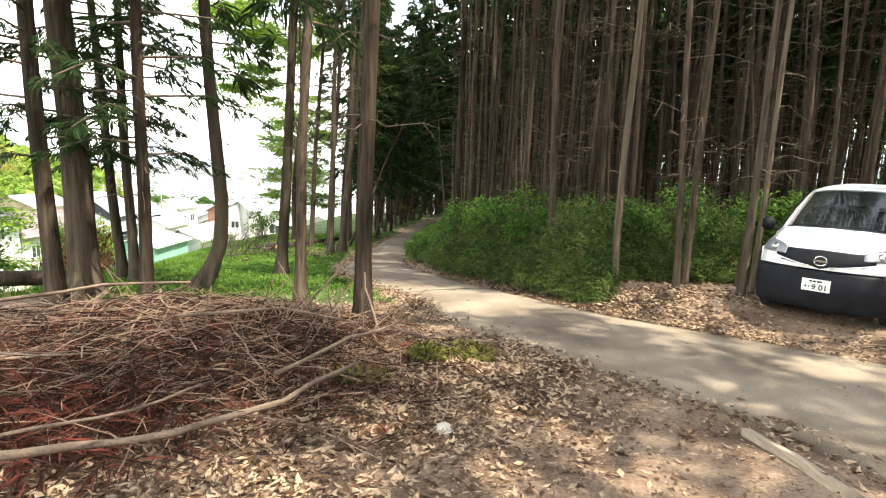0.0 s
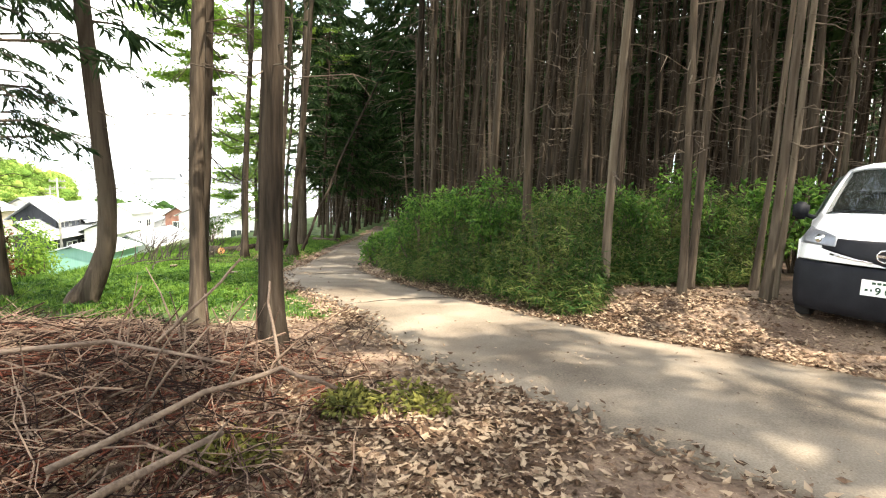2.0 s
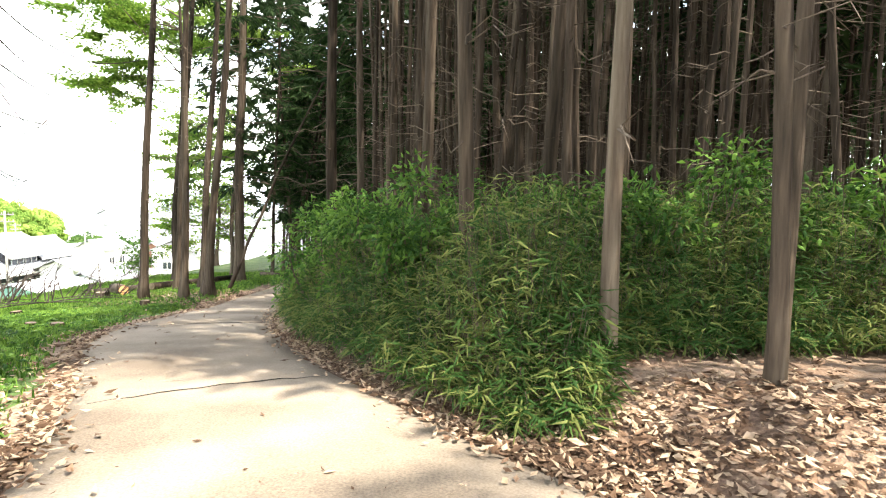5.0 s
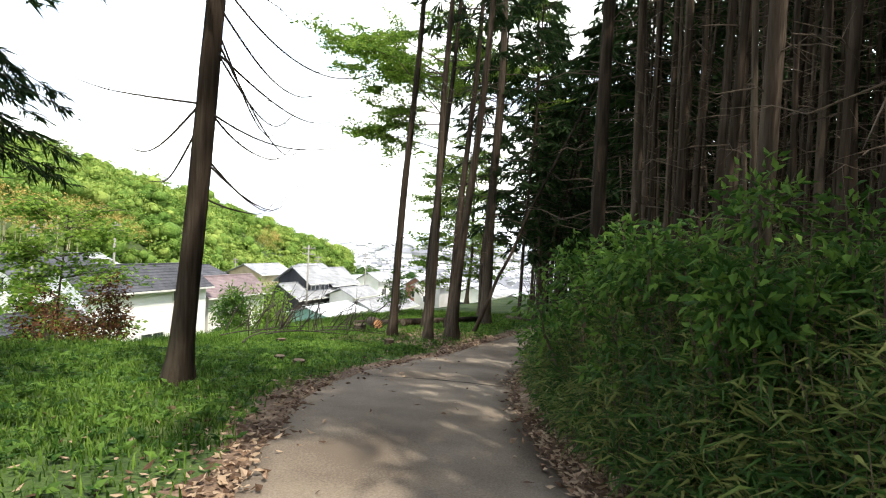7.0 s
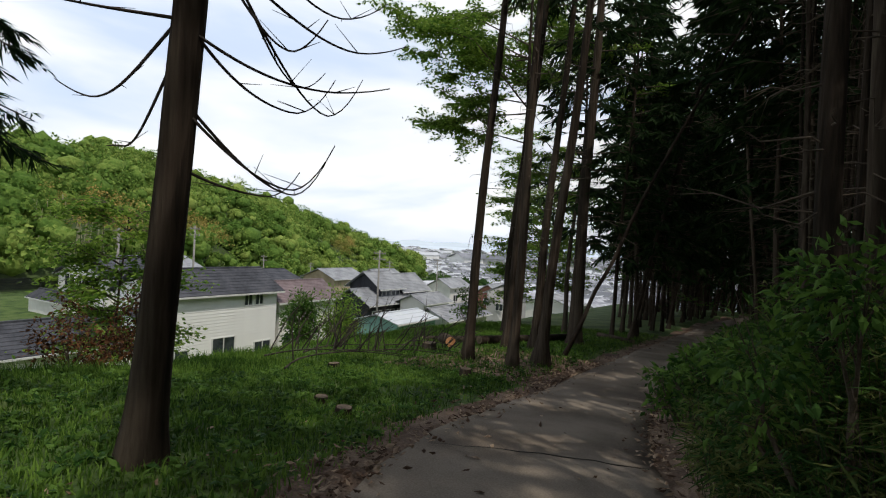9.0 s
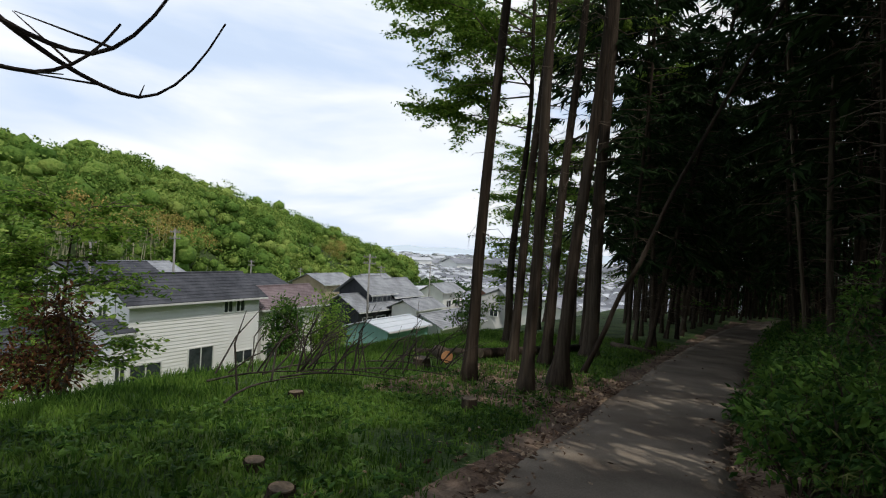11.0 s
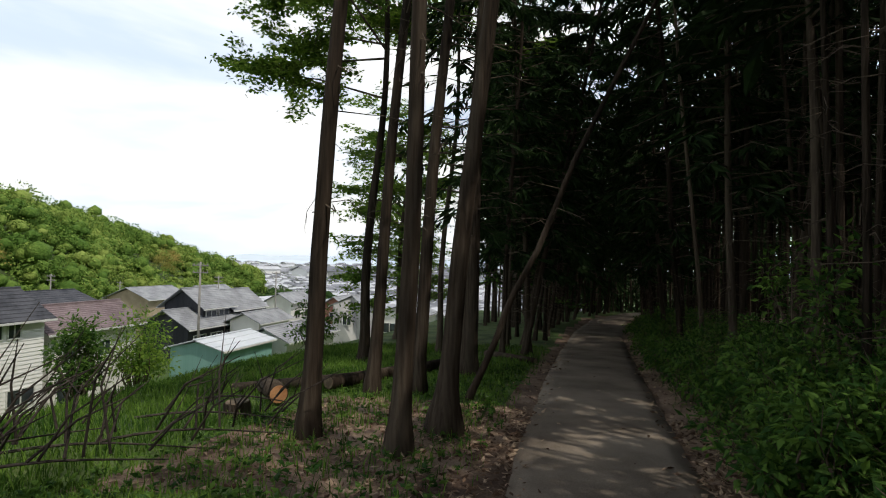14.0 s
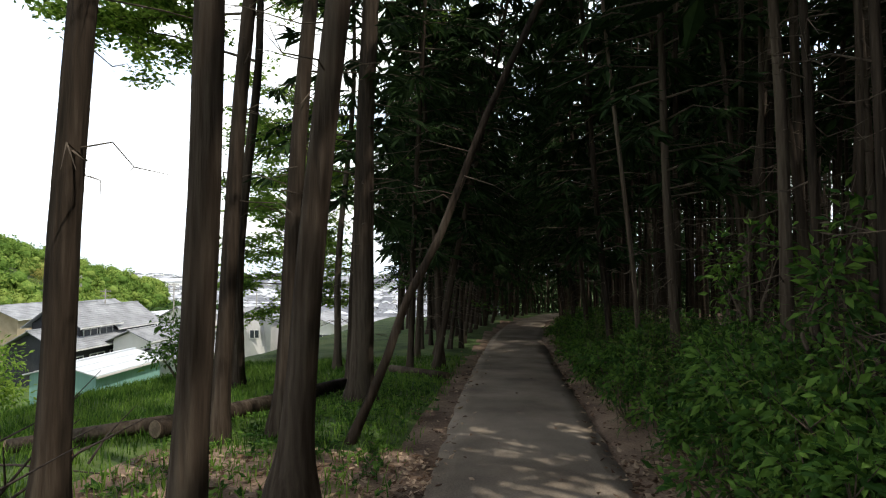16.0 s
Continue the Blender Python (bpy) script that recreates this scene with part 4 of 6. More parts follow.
# the long pale poles at the heap's front
for line, r in [([(-3.2, 3.05, 0.2), (-2.46, 3.3, 0.2), (-1.73, 3.69, 0.17), (-1.16, 4.31, 0.15), (-0.7, 5.2, 0.16)], 0.03), ([(-2.6, 2.95, 0.42), (-2.26, 3.2, 0.43), (-1.89, 3.52, 0.40), (-1.6, 4.1, 0.38)], 0.013), ([(-1.35, 4.7, 0.2), (-0.8, 5.2, 0.38), (-0.45, 5.5, 0.42), (-0.1, 5.4, 0.34)], 0.018), ([(-2.5, 5.3, 0.5), (-1.6, 5.7, 0.5), (-0.8, 5.6, 0.4)], 0.016), ([(-4.6, 5.4, 0.5), (-3.6, 5.9, 0.62), (-2.8, 6.2, 0.62)], 0.02), ([(-1.6, 6.3, 0.3), (-1.3, 6.6, 0.62), (-1.15, 6.9, 0.85)], 0.014), ([(-0.7, 6.4, 0.1), (-0.95, 7.0, 0.45), (-1.0, 7.2, 0.6)], 0.014)]:
    g = Heap()
    pts = [Vector(p) for p in line]
    fine = [pts[0].lerp(pts[1], t) for t in (0, 0.33, 0.66)]
    for i in range(1, len(pts) - 1):
        fine += [pts[i].lerp(pts[i + 1], t) for t in (0, 0.33, 0.66)]
    fine.append(pts[-1])
    fine = [p + rdir() * r * 0.5 for p in fine]
    g.tube(fine, [r * (1.1 - 0.55 * i / len(fine)) * rnd(0.9, 1.1) for i in range(len(fine))], 9)
    into_pile(g.make("branch", M_POLEWOOD, pile, "long pale barkless branch", smooth=True))
leafy_bush("moss_tuft", 0.15, 6.0, 0.45, 0.3, 0.16, 900, 0.07, material("olive_moss", (0.06, 0.065, 0.014), (0.20, 0.19, 0.045), 3, 0.9, 0, 20, island=0.6, translucent=0.3), "olive-yellow tuft of moss and fern at the heap's edge", "moss tuft", clumps=12)
leafy_bush("moss_tuft", -0.75, 5.35, 0.4, 0.25, 0.16, 600, 0.07, bpy.data.materials["olive_moss"], "olive-yellow moss tuft among dry leaves", "moss tuft", clumps=9)

# joints across the lane
for y0, y1 in ((9.98, 10.95), (14.4, 15.4)):
    g = Heap()
    xa, xb = road_left(y0) + 0.12, road_right(y1) - 0.1
    for k in range(13):
        t = k / 12
        x, y = xa + (xb - xa) * t, y0 + (y1 - y0) * t + 0.025 * math.sin(k * 2.3)
        z = road_z(y) + 0.012 + 0.03 * (1 - (t * 2 - 1) ** 2)
        g.v += [(x, y - 0.004, z), (x, y + 0.004, z), (x, y + 0.004, z + 0.006), (x, y - 0.004, z + 0.006)]
    g.f = [(k * 4 + a, k * 4 + (a + 1) % 4, k * 4 + 4 + (a + 1) % 4, k * 4 + 4 + a)[::-1] for k in range(12) for a in range(4)]
    tagged(g.make("joint_filler", M_JOINT), "dark filler in the lane's concrete joint", "joint", kind="structure")

# stone and timber edging
g = Heap()
bm = bmesh.new()
bmesh.ops.create_icosphere(bm, subdivisions=2, radius=0.075)
for v in bm.verts:
    v.co *= 1 + 0.25 * noise.noise(v.co * 14)
    v.co.z *= 0.7
g.add([tuple(v.co) for v in bm.verts], [tuple(x.index for x in q.verts) for q in bm.faces])
bm.free()
stone = g.make("stone", material("pale_stone", (0.42, 0.38, 0.32), (0.62, 0.57, 0.5), 8, 0.9, 0.3, 50))
stone.matrix_world = pose(0.12, 4.28, ground_z(0.12, 4.28) + 0.03)
tagged(stone, "pale rounded stone lying among dry leaves", "stone")
M_BOARD = material("weathered_board", (0.16, 0.125, 0.09), (0.42, 0.35, 0.27), 2, 0.9, 0.5, 40, (1, 0.1, 1), c3=(0.30, 0.24, 0.18))
for ends, label in ((((2.47, 4.32), (2.63, 3.34)), "pale weathered board edging lying among leaves beside the lane"), (((2.66, 3.30), (2.8, 2.1)), "weathered board edging half buried beside the lane")):
    g, n, w = Heap(), 9, 0.032
    for k in range(n):
        t = k / (n - 1)
        x, y = ends[0][0] + (ends[1][0] - ends[0][0]) * t, ends[0][1] + (ends[1][1] - ends[0][1]) * t
        z, j = ground_z(x, y), 0.004 * math.sin(k * 2.1)
        g.v += [(x - w, y, z - 0.05), (x + w, y, z - 0.05), (x + w + j, y, z + 0.055), (x - w + j, y, z + 0.06)]
    g.f = [(k * 4 + a, k * 4 + (a + 1) % 4, k * 4 + 4 + (a + 1) % 4, k * 4 + 4 + a) for k in range(n - 1) for a in range(4)] + [(0, 1, 2, 3)[::-1], tuple(4 * n - 4 + a for a in range(4))]
    tagged(g.make("edging_board", M_BOARD), label, "edging board", "edging boards")


# ---- stumps, log and cut branches on the grass ----
def stump(x, y, r, h, cut):
    z = ground_z(x, y)
    root = empty("tree_stump", pose(x, y, z, rnd(-4, 4), rnd(-4, 4), rnd(0, 360)), "low sawn cedar stump in the grass", "stump", "stumps in the grass")
    g, n = Heap(), 16
    v = []
    for zz, k in ((-0.08, 1.35), (0.0, 1.25), (h * 0.4, 1.05), (h, 1.0)):
        v += [(r * k * math.cos(w) * (1 + 0.08 * math.sin(5 * w + x)), r * k * math.sin(w) * (1 + 0.08 * math.sin(5 * w + x)), zz) for w in np.linspace(0, 6.283, n, endpoint=False)]
    g.add(v, [(i * n + j, i * n + (j + 1) % n, (i + 1) * n + (j + 1) % n, (i + 1) * n + j) for i in range(3) for j in range(n)])
    g.make("bark", M_BARK, root, smooth=True)
    c = Heap()
    c.tube([(0, 0, h - 0.01), (0, 0, h + 0.004)], [r * 0.95, r * 0.93], n)
    c.make("cut_face", cut, root, "pale sawn wood")


M_CUT = material("sawn_wood", (0.10, 0.075, 0.05), (0.24, 0.18, 0.12), 6, 0.9, 0.2, 50)
M_CUT_RED = material("fresh_cut_wood", (0.42, 0.19, 0.08), (0.62, 0.33, 0.16), 6, 0.85, 0.2, 40)
for x, y, r, h in [(-4.45, 18.5, 0.10, 0.16), (-6.55, 17.5, 0.10, 0.10), (-3.95, 14.75, 0.09, 0.09), (-4.6, 15.1, 0.08, 0.08), (-7.3, 21.9, 0.17, 0.22)]:
    stump(x, y, r, h, M_CUT)


def log(pts, r, label, cut):
    root = empty("fallen_log", Matrix.Identity(4), label, "log")
    g = Heap()
    pts = [Vector(p) for p in pts]
    g.tube(pts, [r * rnd(0.92, 1.06) for _ in pts], 14)
    g.make("bark", M_BARK, root, smooth=True)
    d = (pts[0] - pts[1]).normalized()
    c = Heap()
    c.tube([pts[0] - d * 0.01, pts[0] + d * 0.008], [r * 0.93, r * 0.9], 14)
    c.make("cut_face", cut, root, "freshly sawn orange wood")


log([(-7.15, 22.7, -1.62), (-7.4, 22.95, -1.62), (-7.75, 23.3, -1.66)], 0.15, "short cut log with orange sawn end in grass", M_CUT_RED)
log([(-6.95, 24.0, -1.70), (-6.5, 25.3, -1.78), (-6.05, 26.6, -1.86), (-5.5, 28.2, -1.93)], 0.12, "long fallen cedar log behind the trunks", M_CUT)
log([(-8.6, 23.6, -1.85), (-7.8, 24.1, -1.8), (-6.8, 24.7, -1.75)], 0.10, "fallen cedar log lying across the grass", M_CUT)
log([(-9.2, 9.2, -0.35), (-8.0, 9.4, -0.22), (-6.6, 9.7, -0.2)], 0.13, "dark log lying at the foot of the cedars", M_CUT)
log([(-3.75, 29.2, -2.0), (-4.5, 29.6, -2.0), (-5.2, 30.2, -2.05)], 0.08, "mossy log on the verge", M_CUT)


def cut_branch(x, y, w, L, n, label):
    """A felled branch on the grass whose bare shoots stand up from it."""
    z = ground_z(x, y)
    root = empty("cut_branch", pose(x, y, z, 0, 0, w), label, "branch", "cut branches in the grass")
    g = Heap()
    wood = M_DEAD
    stem = [Vector((L * t, 0.08 * math.sin(t * 5), 0.10 + 0.25 * t * (1 - t))) for t in np.linspace(0, 1, 7)]
    g.tube(stem, [0.018 - 0.012 * t for t in np.linspace(0, 1, 7)], 6)
    g.make("stem", wood, root)
    for k in range(n):
        g = Heap()
        q = stem[0].lerp(stem[-1], rnd(0.05, 0.95)) + Vector((0, 0, 0.1))
        a = Vector((rnd(-0.2, 0.9), rnd(-0.5, 0.5), rnd(0.6, 1.2))).normalized()
        l = rnd(0.5, 1.35)
        g.tube([q, q + a * l * 0.5 + rdir() * 0.05, q + a * l + Vector((0.15 * l, 0, -0.12 * l))], [0.014, 0.011, 0.004], 6, False)
        if random.random() < 0.5:
            p2 = q + a * l * 0.5
            g.tube([p2, p2 + (a + rdir() * 0.8) * l * 0.4], [0.008, 0.003], 4, False)
        g.make("shoot", wood, root)


for x, y, w, L, n in [(-8.0, 17.2, 60, 1.9, 15), (-7.7, 18.3, 40, 1.8, 14), (-8.3, 19.3, 25, 2.2, 14), (-7.6, 19.9, 30, 1.9, 12), (-8.2, 21.0, 20, 2.0, 12), (-6.6, 16.4, 100, 1.5, 7), (-8.4, 22.4, 10, 1.8, 9), (-8.2, 18.4, 75, 1.7, 12)]:
    cut_branch(x, y, w, L, int(n * 0.7), "cut leafless branch with dark upright shoots")
M_BRACKEN = material("withered_bracken", (0.045, 0.018, 0.008), (0.19, 0.08, 0.03), 1.5, 0.9, 0, 10, island=0.7, translucent=0.2)
leafy_bush("dry_shrub", -10.4, 16.3, 0.9, 0.8, 0.1 - ground_z(-10.4, 16.3), 1900, 0.10, M_BRACKEN, "withered red-brown shrub at the slope's edge", "shrub")
leafy_bush("dry_shrub", -10.2, 15.0, 0.8, 0.7, -0.2 - ground_z(-10.2, 15.0), 1200, 0.09, M_BRACKEN, "withered rust-brown shrub on the slope", "shrub")
leafy_bush("dry_shrub", -8.6, 12.5, 0.8, 0.7, 0.8, 800, 0.09, M_BRACKEN, "withered rust-brown shrub by the slope's edge", "shrub")
M_SPRING = material("spring_leaf", (0.085, 0.175, 0.025), (0.24, 0.36, 0.06), 0.8, 0.6, 0, 6, island=0.6, spec=0.1, translucent=0.5)
leafy_bush("shrub", -11.7, 12.9, 1.2, 1.2, 1.4 - ground_z(-11.7, 12.9), 3600, 0.13, M_BUSH, "dense dark green shrub on the slope", "shrub", clumps=30)


# ---- broad-leaved trees beyond the cedars ----
def broad_tree(x, y, h, r, limbs, leaves, size, label, reach=3.0, z0=3.5, base=None, toward=None, mat=None, twigs=11):
    z = ground_z(x, y) if base is None else base
    root = empty("broadleaf_tree", pose(x, y, z), label, "tree")
    pts = trunk_line(h, (0.2, 0), 0.08)
    trunk_mesh(pts, r, 10, h=h).make("trunk", M_BARK, root, smooth=True)
    P, D, L = [], [], []
    tips = []
    for k in range(limbs):
        g = Heap()
        zz = rnd(z0, h * 0.97)
        w = rnd(0, 6.283) if toward is None or k % 3 == 0 else radians(toward) + rnd(-0.7, 0.7)
        l = reach * rnd(0.6, 1.1) * (1 - 0.5 * max(0, zz / h - 0.5))
        p, o = along(pts, zz), Vector((math.cos(w), math.sin(w), 0))
        e = p + o * l + Vector((0, 0, rnd(-0.25, 0.55) * l))
        m = p.lerp(e, 0.5) + Vector((rnd(-0.12, 0.12), rnd(-0.12, 0.12), rnd(0.0, 0.2))) * l
        g.tube([p, m, e], [0.034, 0.02, 0.006], 6, False)
        for s in range(twigs):
            t = rnd(0.3, 1)
            q = p.lerp(m, t * 2) if t < 0.5 else m.lerp(e, t * 2 - 1)
            e2 = q + (o * 0.7 + rdir(-0.6, 0.45)).normalized() * rnd(0.5, 1.6)
            g.tube([q, q.lerp(e2, 0.5) + Vector((0, 0, 0.05)), e2], [0.012, 0.008, 0.003], 4, False)
            tips.append((q, e2))
        g.make("limb", M_TWIG, root)
    per = max(1, leaves // len(tips))
    for q, e2 in tips:
        for k in range(per):
            c = q.lerp(e2, rnd(0.1, 1.15)) + Vector((rnd(-1, 1), rnd(-1, 1), rnd(-0.3, 0.3))) * 0.26
            w = rnd(0, 6.283)
            P.append(tuple(c))
            D.append((math.cos(w), math.sin(w), rnd(-0.6, 0.2)))
            L.append(size * rnd(0.6, 1.3))
    L = np.array(L)
    leaf_mesh("crown", np.array(P), np.array(D), L, L * 0.5, np.random.uniform(0, 0.3, len(L)), mat or M_LEAF, root, "")
    return root


broad_tree(-8.2, 28.6, 13, 0.14, 13, 30000, 0.155, "broad-leaved tree whose light green boughs overhang the slope", 5.2, 7.0, toward=176, mat=M_SPRING, twigs=22)
broad_tree(-6.9, 31.5, 14, 0.10, 13, 16000, 0.15, "tall light-leaved tree standing among the cedars", 3.6, 6.0, toward=185, mat=M_SPRING, twigs=14)
broad_tree(-18.7, 20.3, 1.7 - ground_z(-18.7, 20.3), 0.06, 28, 9500, 0.19, "slender light green broad-leaved tree below the slope", 1.9, 1.8, mat=M_SPRING)
broad_tree(-10.2, 37.0, 9.5, 0.13, 26, 16000, 0.18, "bushy light green broad-leaved tree behind the cedars", 2.7, 1.6, mat=M_SPRING)
broad_tree(-12.2, 44.0, 9, 0.14, 26, 9000, 0.2, "sunlit light green broad-leaved tree on the slope's edge", 3.4, 2.6, mat=M_SPRING)
broad_tree(-6.2, 45, 12, 0.13, 26, 6000, 0.2, "leafy tree at the far end of the slope", 3.0, 1.8)
leafy_bush("shrub", -10.6, 30.5, 1.2, 1.2, 1.8, 1100, 0.14, M_LEAF, "light green shrub at the slope's edge", "shrub", clumps=14)
# ---- the parked van ----
M_WHITE = material("white_car_paint", (0.74, 0.75, 0.76), (0.82, 0.82, 0.82), 2, 0.22, 0, 40, spec=0.5)
M_BLACK = material("black_plastic", (0.006, 0.0065, 0.009), (0.013, 0.014, 0.018), 4, 0.6, 0.1, 120, spec=0.15)
M_CHROME = material("chrome", (0.6, 0.6, 0.6), (0.75, 0.75, 0.75), 3, 0.15, 0, 40, metal=1.0)
M_REFLECTOR = material("silver_reflector", (0.55, 0.56, 0.58), (0.72, 0.73, 0.75), 9, 0.35, 0.3, 30, metal=0.6)
M_RUBBER = material("tyre_rubber", (0.012, 0.012, 0.012), (0.03, 0.03, 0.03), 5, 0.85, 0.3, 60)
M_PLATE = material("number_plate_white", (0.72, 0.73, 0.7), (0.8, 0.8, 0.78), 6, 0.5, 0, 60)
M_INK = material("dark_green_ink", (0.01, 0.04, 0.02), (0.02, 0.06, 0.03), 6, 0.6, 0, 60)
M_DARK = material("dark_interior", (0.01, 0.011, 0.012), (0.03, 0.03, 0.03), 4, 0.8, 0, 30)


def glass(name, colour=(0.75, 0.85, 0.82), rough=0.02, mix=0.45):
    m = bpy.data.materials.new(name)
    m.use_nodes = True
    n, l = m.node_tree.nodes, m.node_tree.links
    b = n["Principled BSDF"]
    b.inputs["Base Color"].default_value = (*[c * 0.03 for c in colour], 1)
    b.inputs["Roughness"].default_value = rough
    b.inputs["Specular IOR Level"].default_value = 0.8
    t, x = n.new("ShaderNodeBsdfTransparent"), n.new("ShaderNodeMixShader")
    t.inputs["Color"].default_value = (*colour, 1)
    x.inputs[0].default_value = mix
    l.new(t.outputs[0], x.inputs[1])
    l.new(b.outputs[0], x.inputs[2])
    l.new(x.outputs[0], n["Material Output"].inputs["Surface"])
    return m


M_GLASS = glass("windscreen_glass", mix=0.6)
M_LENS = glass("headlamp_lens", (0.94, 0.95, 0.97), 0.05, 0.2)

# centre line of the front and roof: y back from the nose, z up, half width, how far the sides sweep back, how far they drop
VAN = [(0.05, 0.20, 0.78, 0.26, 0.0), (0.0, 0.30, 0.80, 0.28, 0.0), (-0.02, 0.50, 0.815, 0.30, 0.0), (0.0, 0.68, 0.82, 0.32, 0.0), (0.03, 0.76, 0.815, 0.34, 0.02), (0.07, 0.88, 0.80, 0.40, -0.04), (0.13, 0.965, 0.79, 0.42, -0.03), (0.30, 1.03, 0.785, 0.34, 0.04), (0.60, 1.12, 0.775, 0.26, 0.07), (0.82, 1.19, 0.765, 0.26, 0.06), (1.0, 1.30, 0.745, 0.26, 0.05), (1.3, 1.49, 0.705, 0.24, 0.05), (1.6, 1.66, 0.665, 0.22, 0.06), (1.8, 1.765, 0.64, 0.18, 0.08), (2.05, 1.83, 0.63, 0.1, 0.10), (2.6, 1.865, 0.63, 0.0, 0.11), (3.6, 1.86, 0.63, 0.0, 0.11), (4.2, 1.82, 0.62, 0.0, 0.1), (4.38, 1.66, 0.64, 0.0, 0.05), (4.42, 1.0, 0.80, -0.05, 0.0), (4.42, 0.25, 0.80, -0.05, 0.0)]
VAN = [(y, z + 0.075 * min(1.0, max(0.0, (z - 0.72) / 0.35)), w, b, d) for y, z, w, b, d in VAN]


def van_at(k, s, out=0.0):
    """Point of the van's skin: k runs along its centre line (0 at the bumper's lip), s across, -1 to 1; out lifts it off the skin."""
    i = min(int(k), len(VAN) - 2)
    t = k - i
    y, z, w, back, drop = (VAN[i][c] * (1 - t) + VAN[i + 1][c] * t for c in range(5))
    a = abs(s)
    p = Vector((s * w, y + back * a ** 2.6, z - drop * a ** 3))
    dy, dz = VAN[i + 1][0] - VAN[i][0], VAN[i + 1][1] - VAN[i][1]
    n = Vector((0.5 * s, -dz, dy)).normalized()
    return p + n * out


def van_patch(k0, k1, s0, s1, out, nk=8, ns=14, edge=None, thick=0.012):
    """A thin shell that follows the skin; edge(s) may shift its upper and lower limits."""
    g, v = Heap(), []
    for o in (out, out - thick):
        for i in range(nk + 1):
            for j in range(ns + 1):
                s = s0 + (s1 - s0) * j / ns
                a, b = (k0, k1) if edge is None else edge(s)
                v.append(tuple(van_at(a + (b - a) * i / nk, s, o)))
    w, m = ns + 1, (nk + 1) * (ns + 1)
    f = [(i * w + j, i * w + j + 1, (i + 1) * w + j + 1, (i + 1) * w + j) for i in range(nk) for j in range(ns)]
    f += [tuple(q + m for q in reversed(t)) for t in f]
    rim = [j for j in range(ns)] + [i * w + ns for i in range(nk)] + [nk * w + ns - j for j in range(ns)] + [(nk - i) * w for i in range(nk)]
    f += [(rim[i], rim[(i + 1) % len(rim)], rim[(i + 1) % len(rim)] + m, rim[i] + m)[::-1] for i in range(len(rim))]
    g.add(v, f)
    return g


van = empty("van", Matrix.Identity(4), "white compact van with black bumper parked under the trees", "van")
# white skin: bonnet, roof and tail; the screen's opening is left free
for a, b, nm in ((4, 9.15, "bonnet"), (13.1, 20, "roof")):
    van_patch(a, b, -1, 1, 0, 24, 18, thick=0.02).make(nm, M_WHITE, van, smooth=True)
for sd in (-1, 1):
    van_patch(9.15, 13.1, min(sd * 0.93, sd), max(sd * 0.93, sd), 0, 12, 3, thick=0.02).make("pillar", M_WHITE, van, smooth=True)
    g, v = Heap(), []
    ks = [4, 5, 6, 7, 8, 9, 10, 11, 12, 13, 14, 15, 16, 17, 18]
    for k in ks:
        p = van_at(k, sd)
        for z, x in ((p.z, abs(p.x)), (min(p.z, 1.15), 0.83), (min(p.z, 0.95), 0.845), (0.62, 0.845), (0.27, 0.82)):
            v.append((sd * max(x, abs(p.x)) if z < p.z else p.x, max(p.y, 0.36) if z < 0.9 else p.y, z if z > 0.3 else 0.27))
    f = [(i * 5 + j, i * 5 + j + 1, (i + 1) * 5 + j + 1, (i + 1) * 5 + j) for i in range(len(ks) - 1) for j in range(4)]
    g.add(v, f if sd < 0 else [q[::-1] for q in f])
    g.make("side_panel", M_WHITE, van, smooth=True)
    g = Heap()
    v = [(sd * 0.852, 1.35, 1.19), (sd * 0.852, 2.35, 1.19), (sd * 0.70, 2.3, 1.75), (sd * 0.70, 1.75, 1.69)]
    g.add(v + [(x - sd * 0.01, y, z) for x, y, z in v], [(0, 1, 2, 3), (7, 6, 5, 4), (0, 4, 5, 1), (1, 5, 6, 2), (2, 6, 7, 3), (3, 7, 4, 0)])
    g.make("side_window", M_GLASS, van, "dark side window")
van_patch(0, 3.75, -1, 1, 0.012, 10, 20, thick=0.03).make("bumper", M_BLACK, van, "black plastic bumper", smooth=True)
van_patch(4.35, 6.0, -0.72, 0.72, 0.006, 6, 24, lambda s: (4.05 + 1.2 * abs(s) ** 0.8 * 0.8, 6.1 - 0.25 * abs(s))).make("grille", M_BLACK, van, "black grille band", smooth=True)
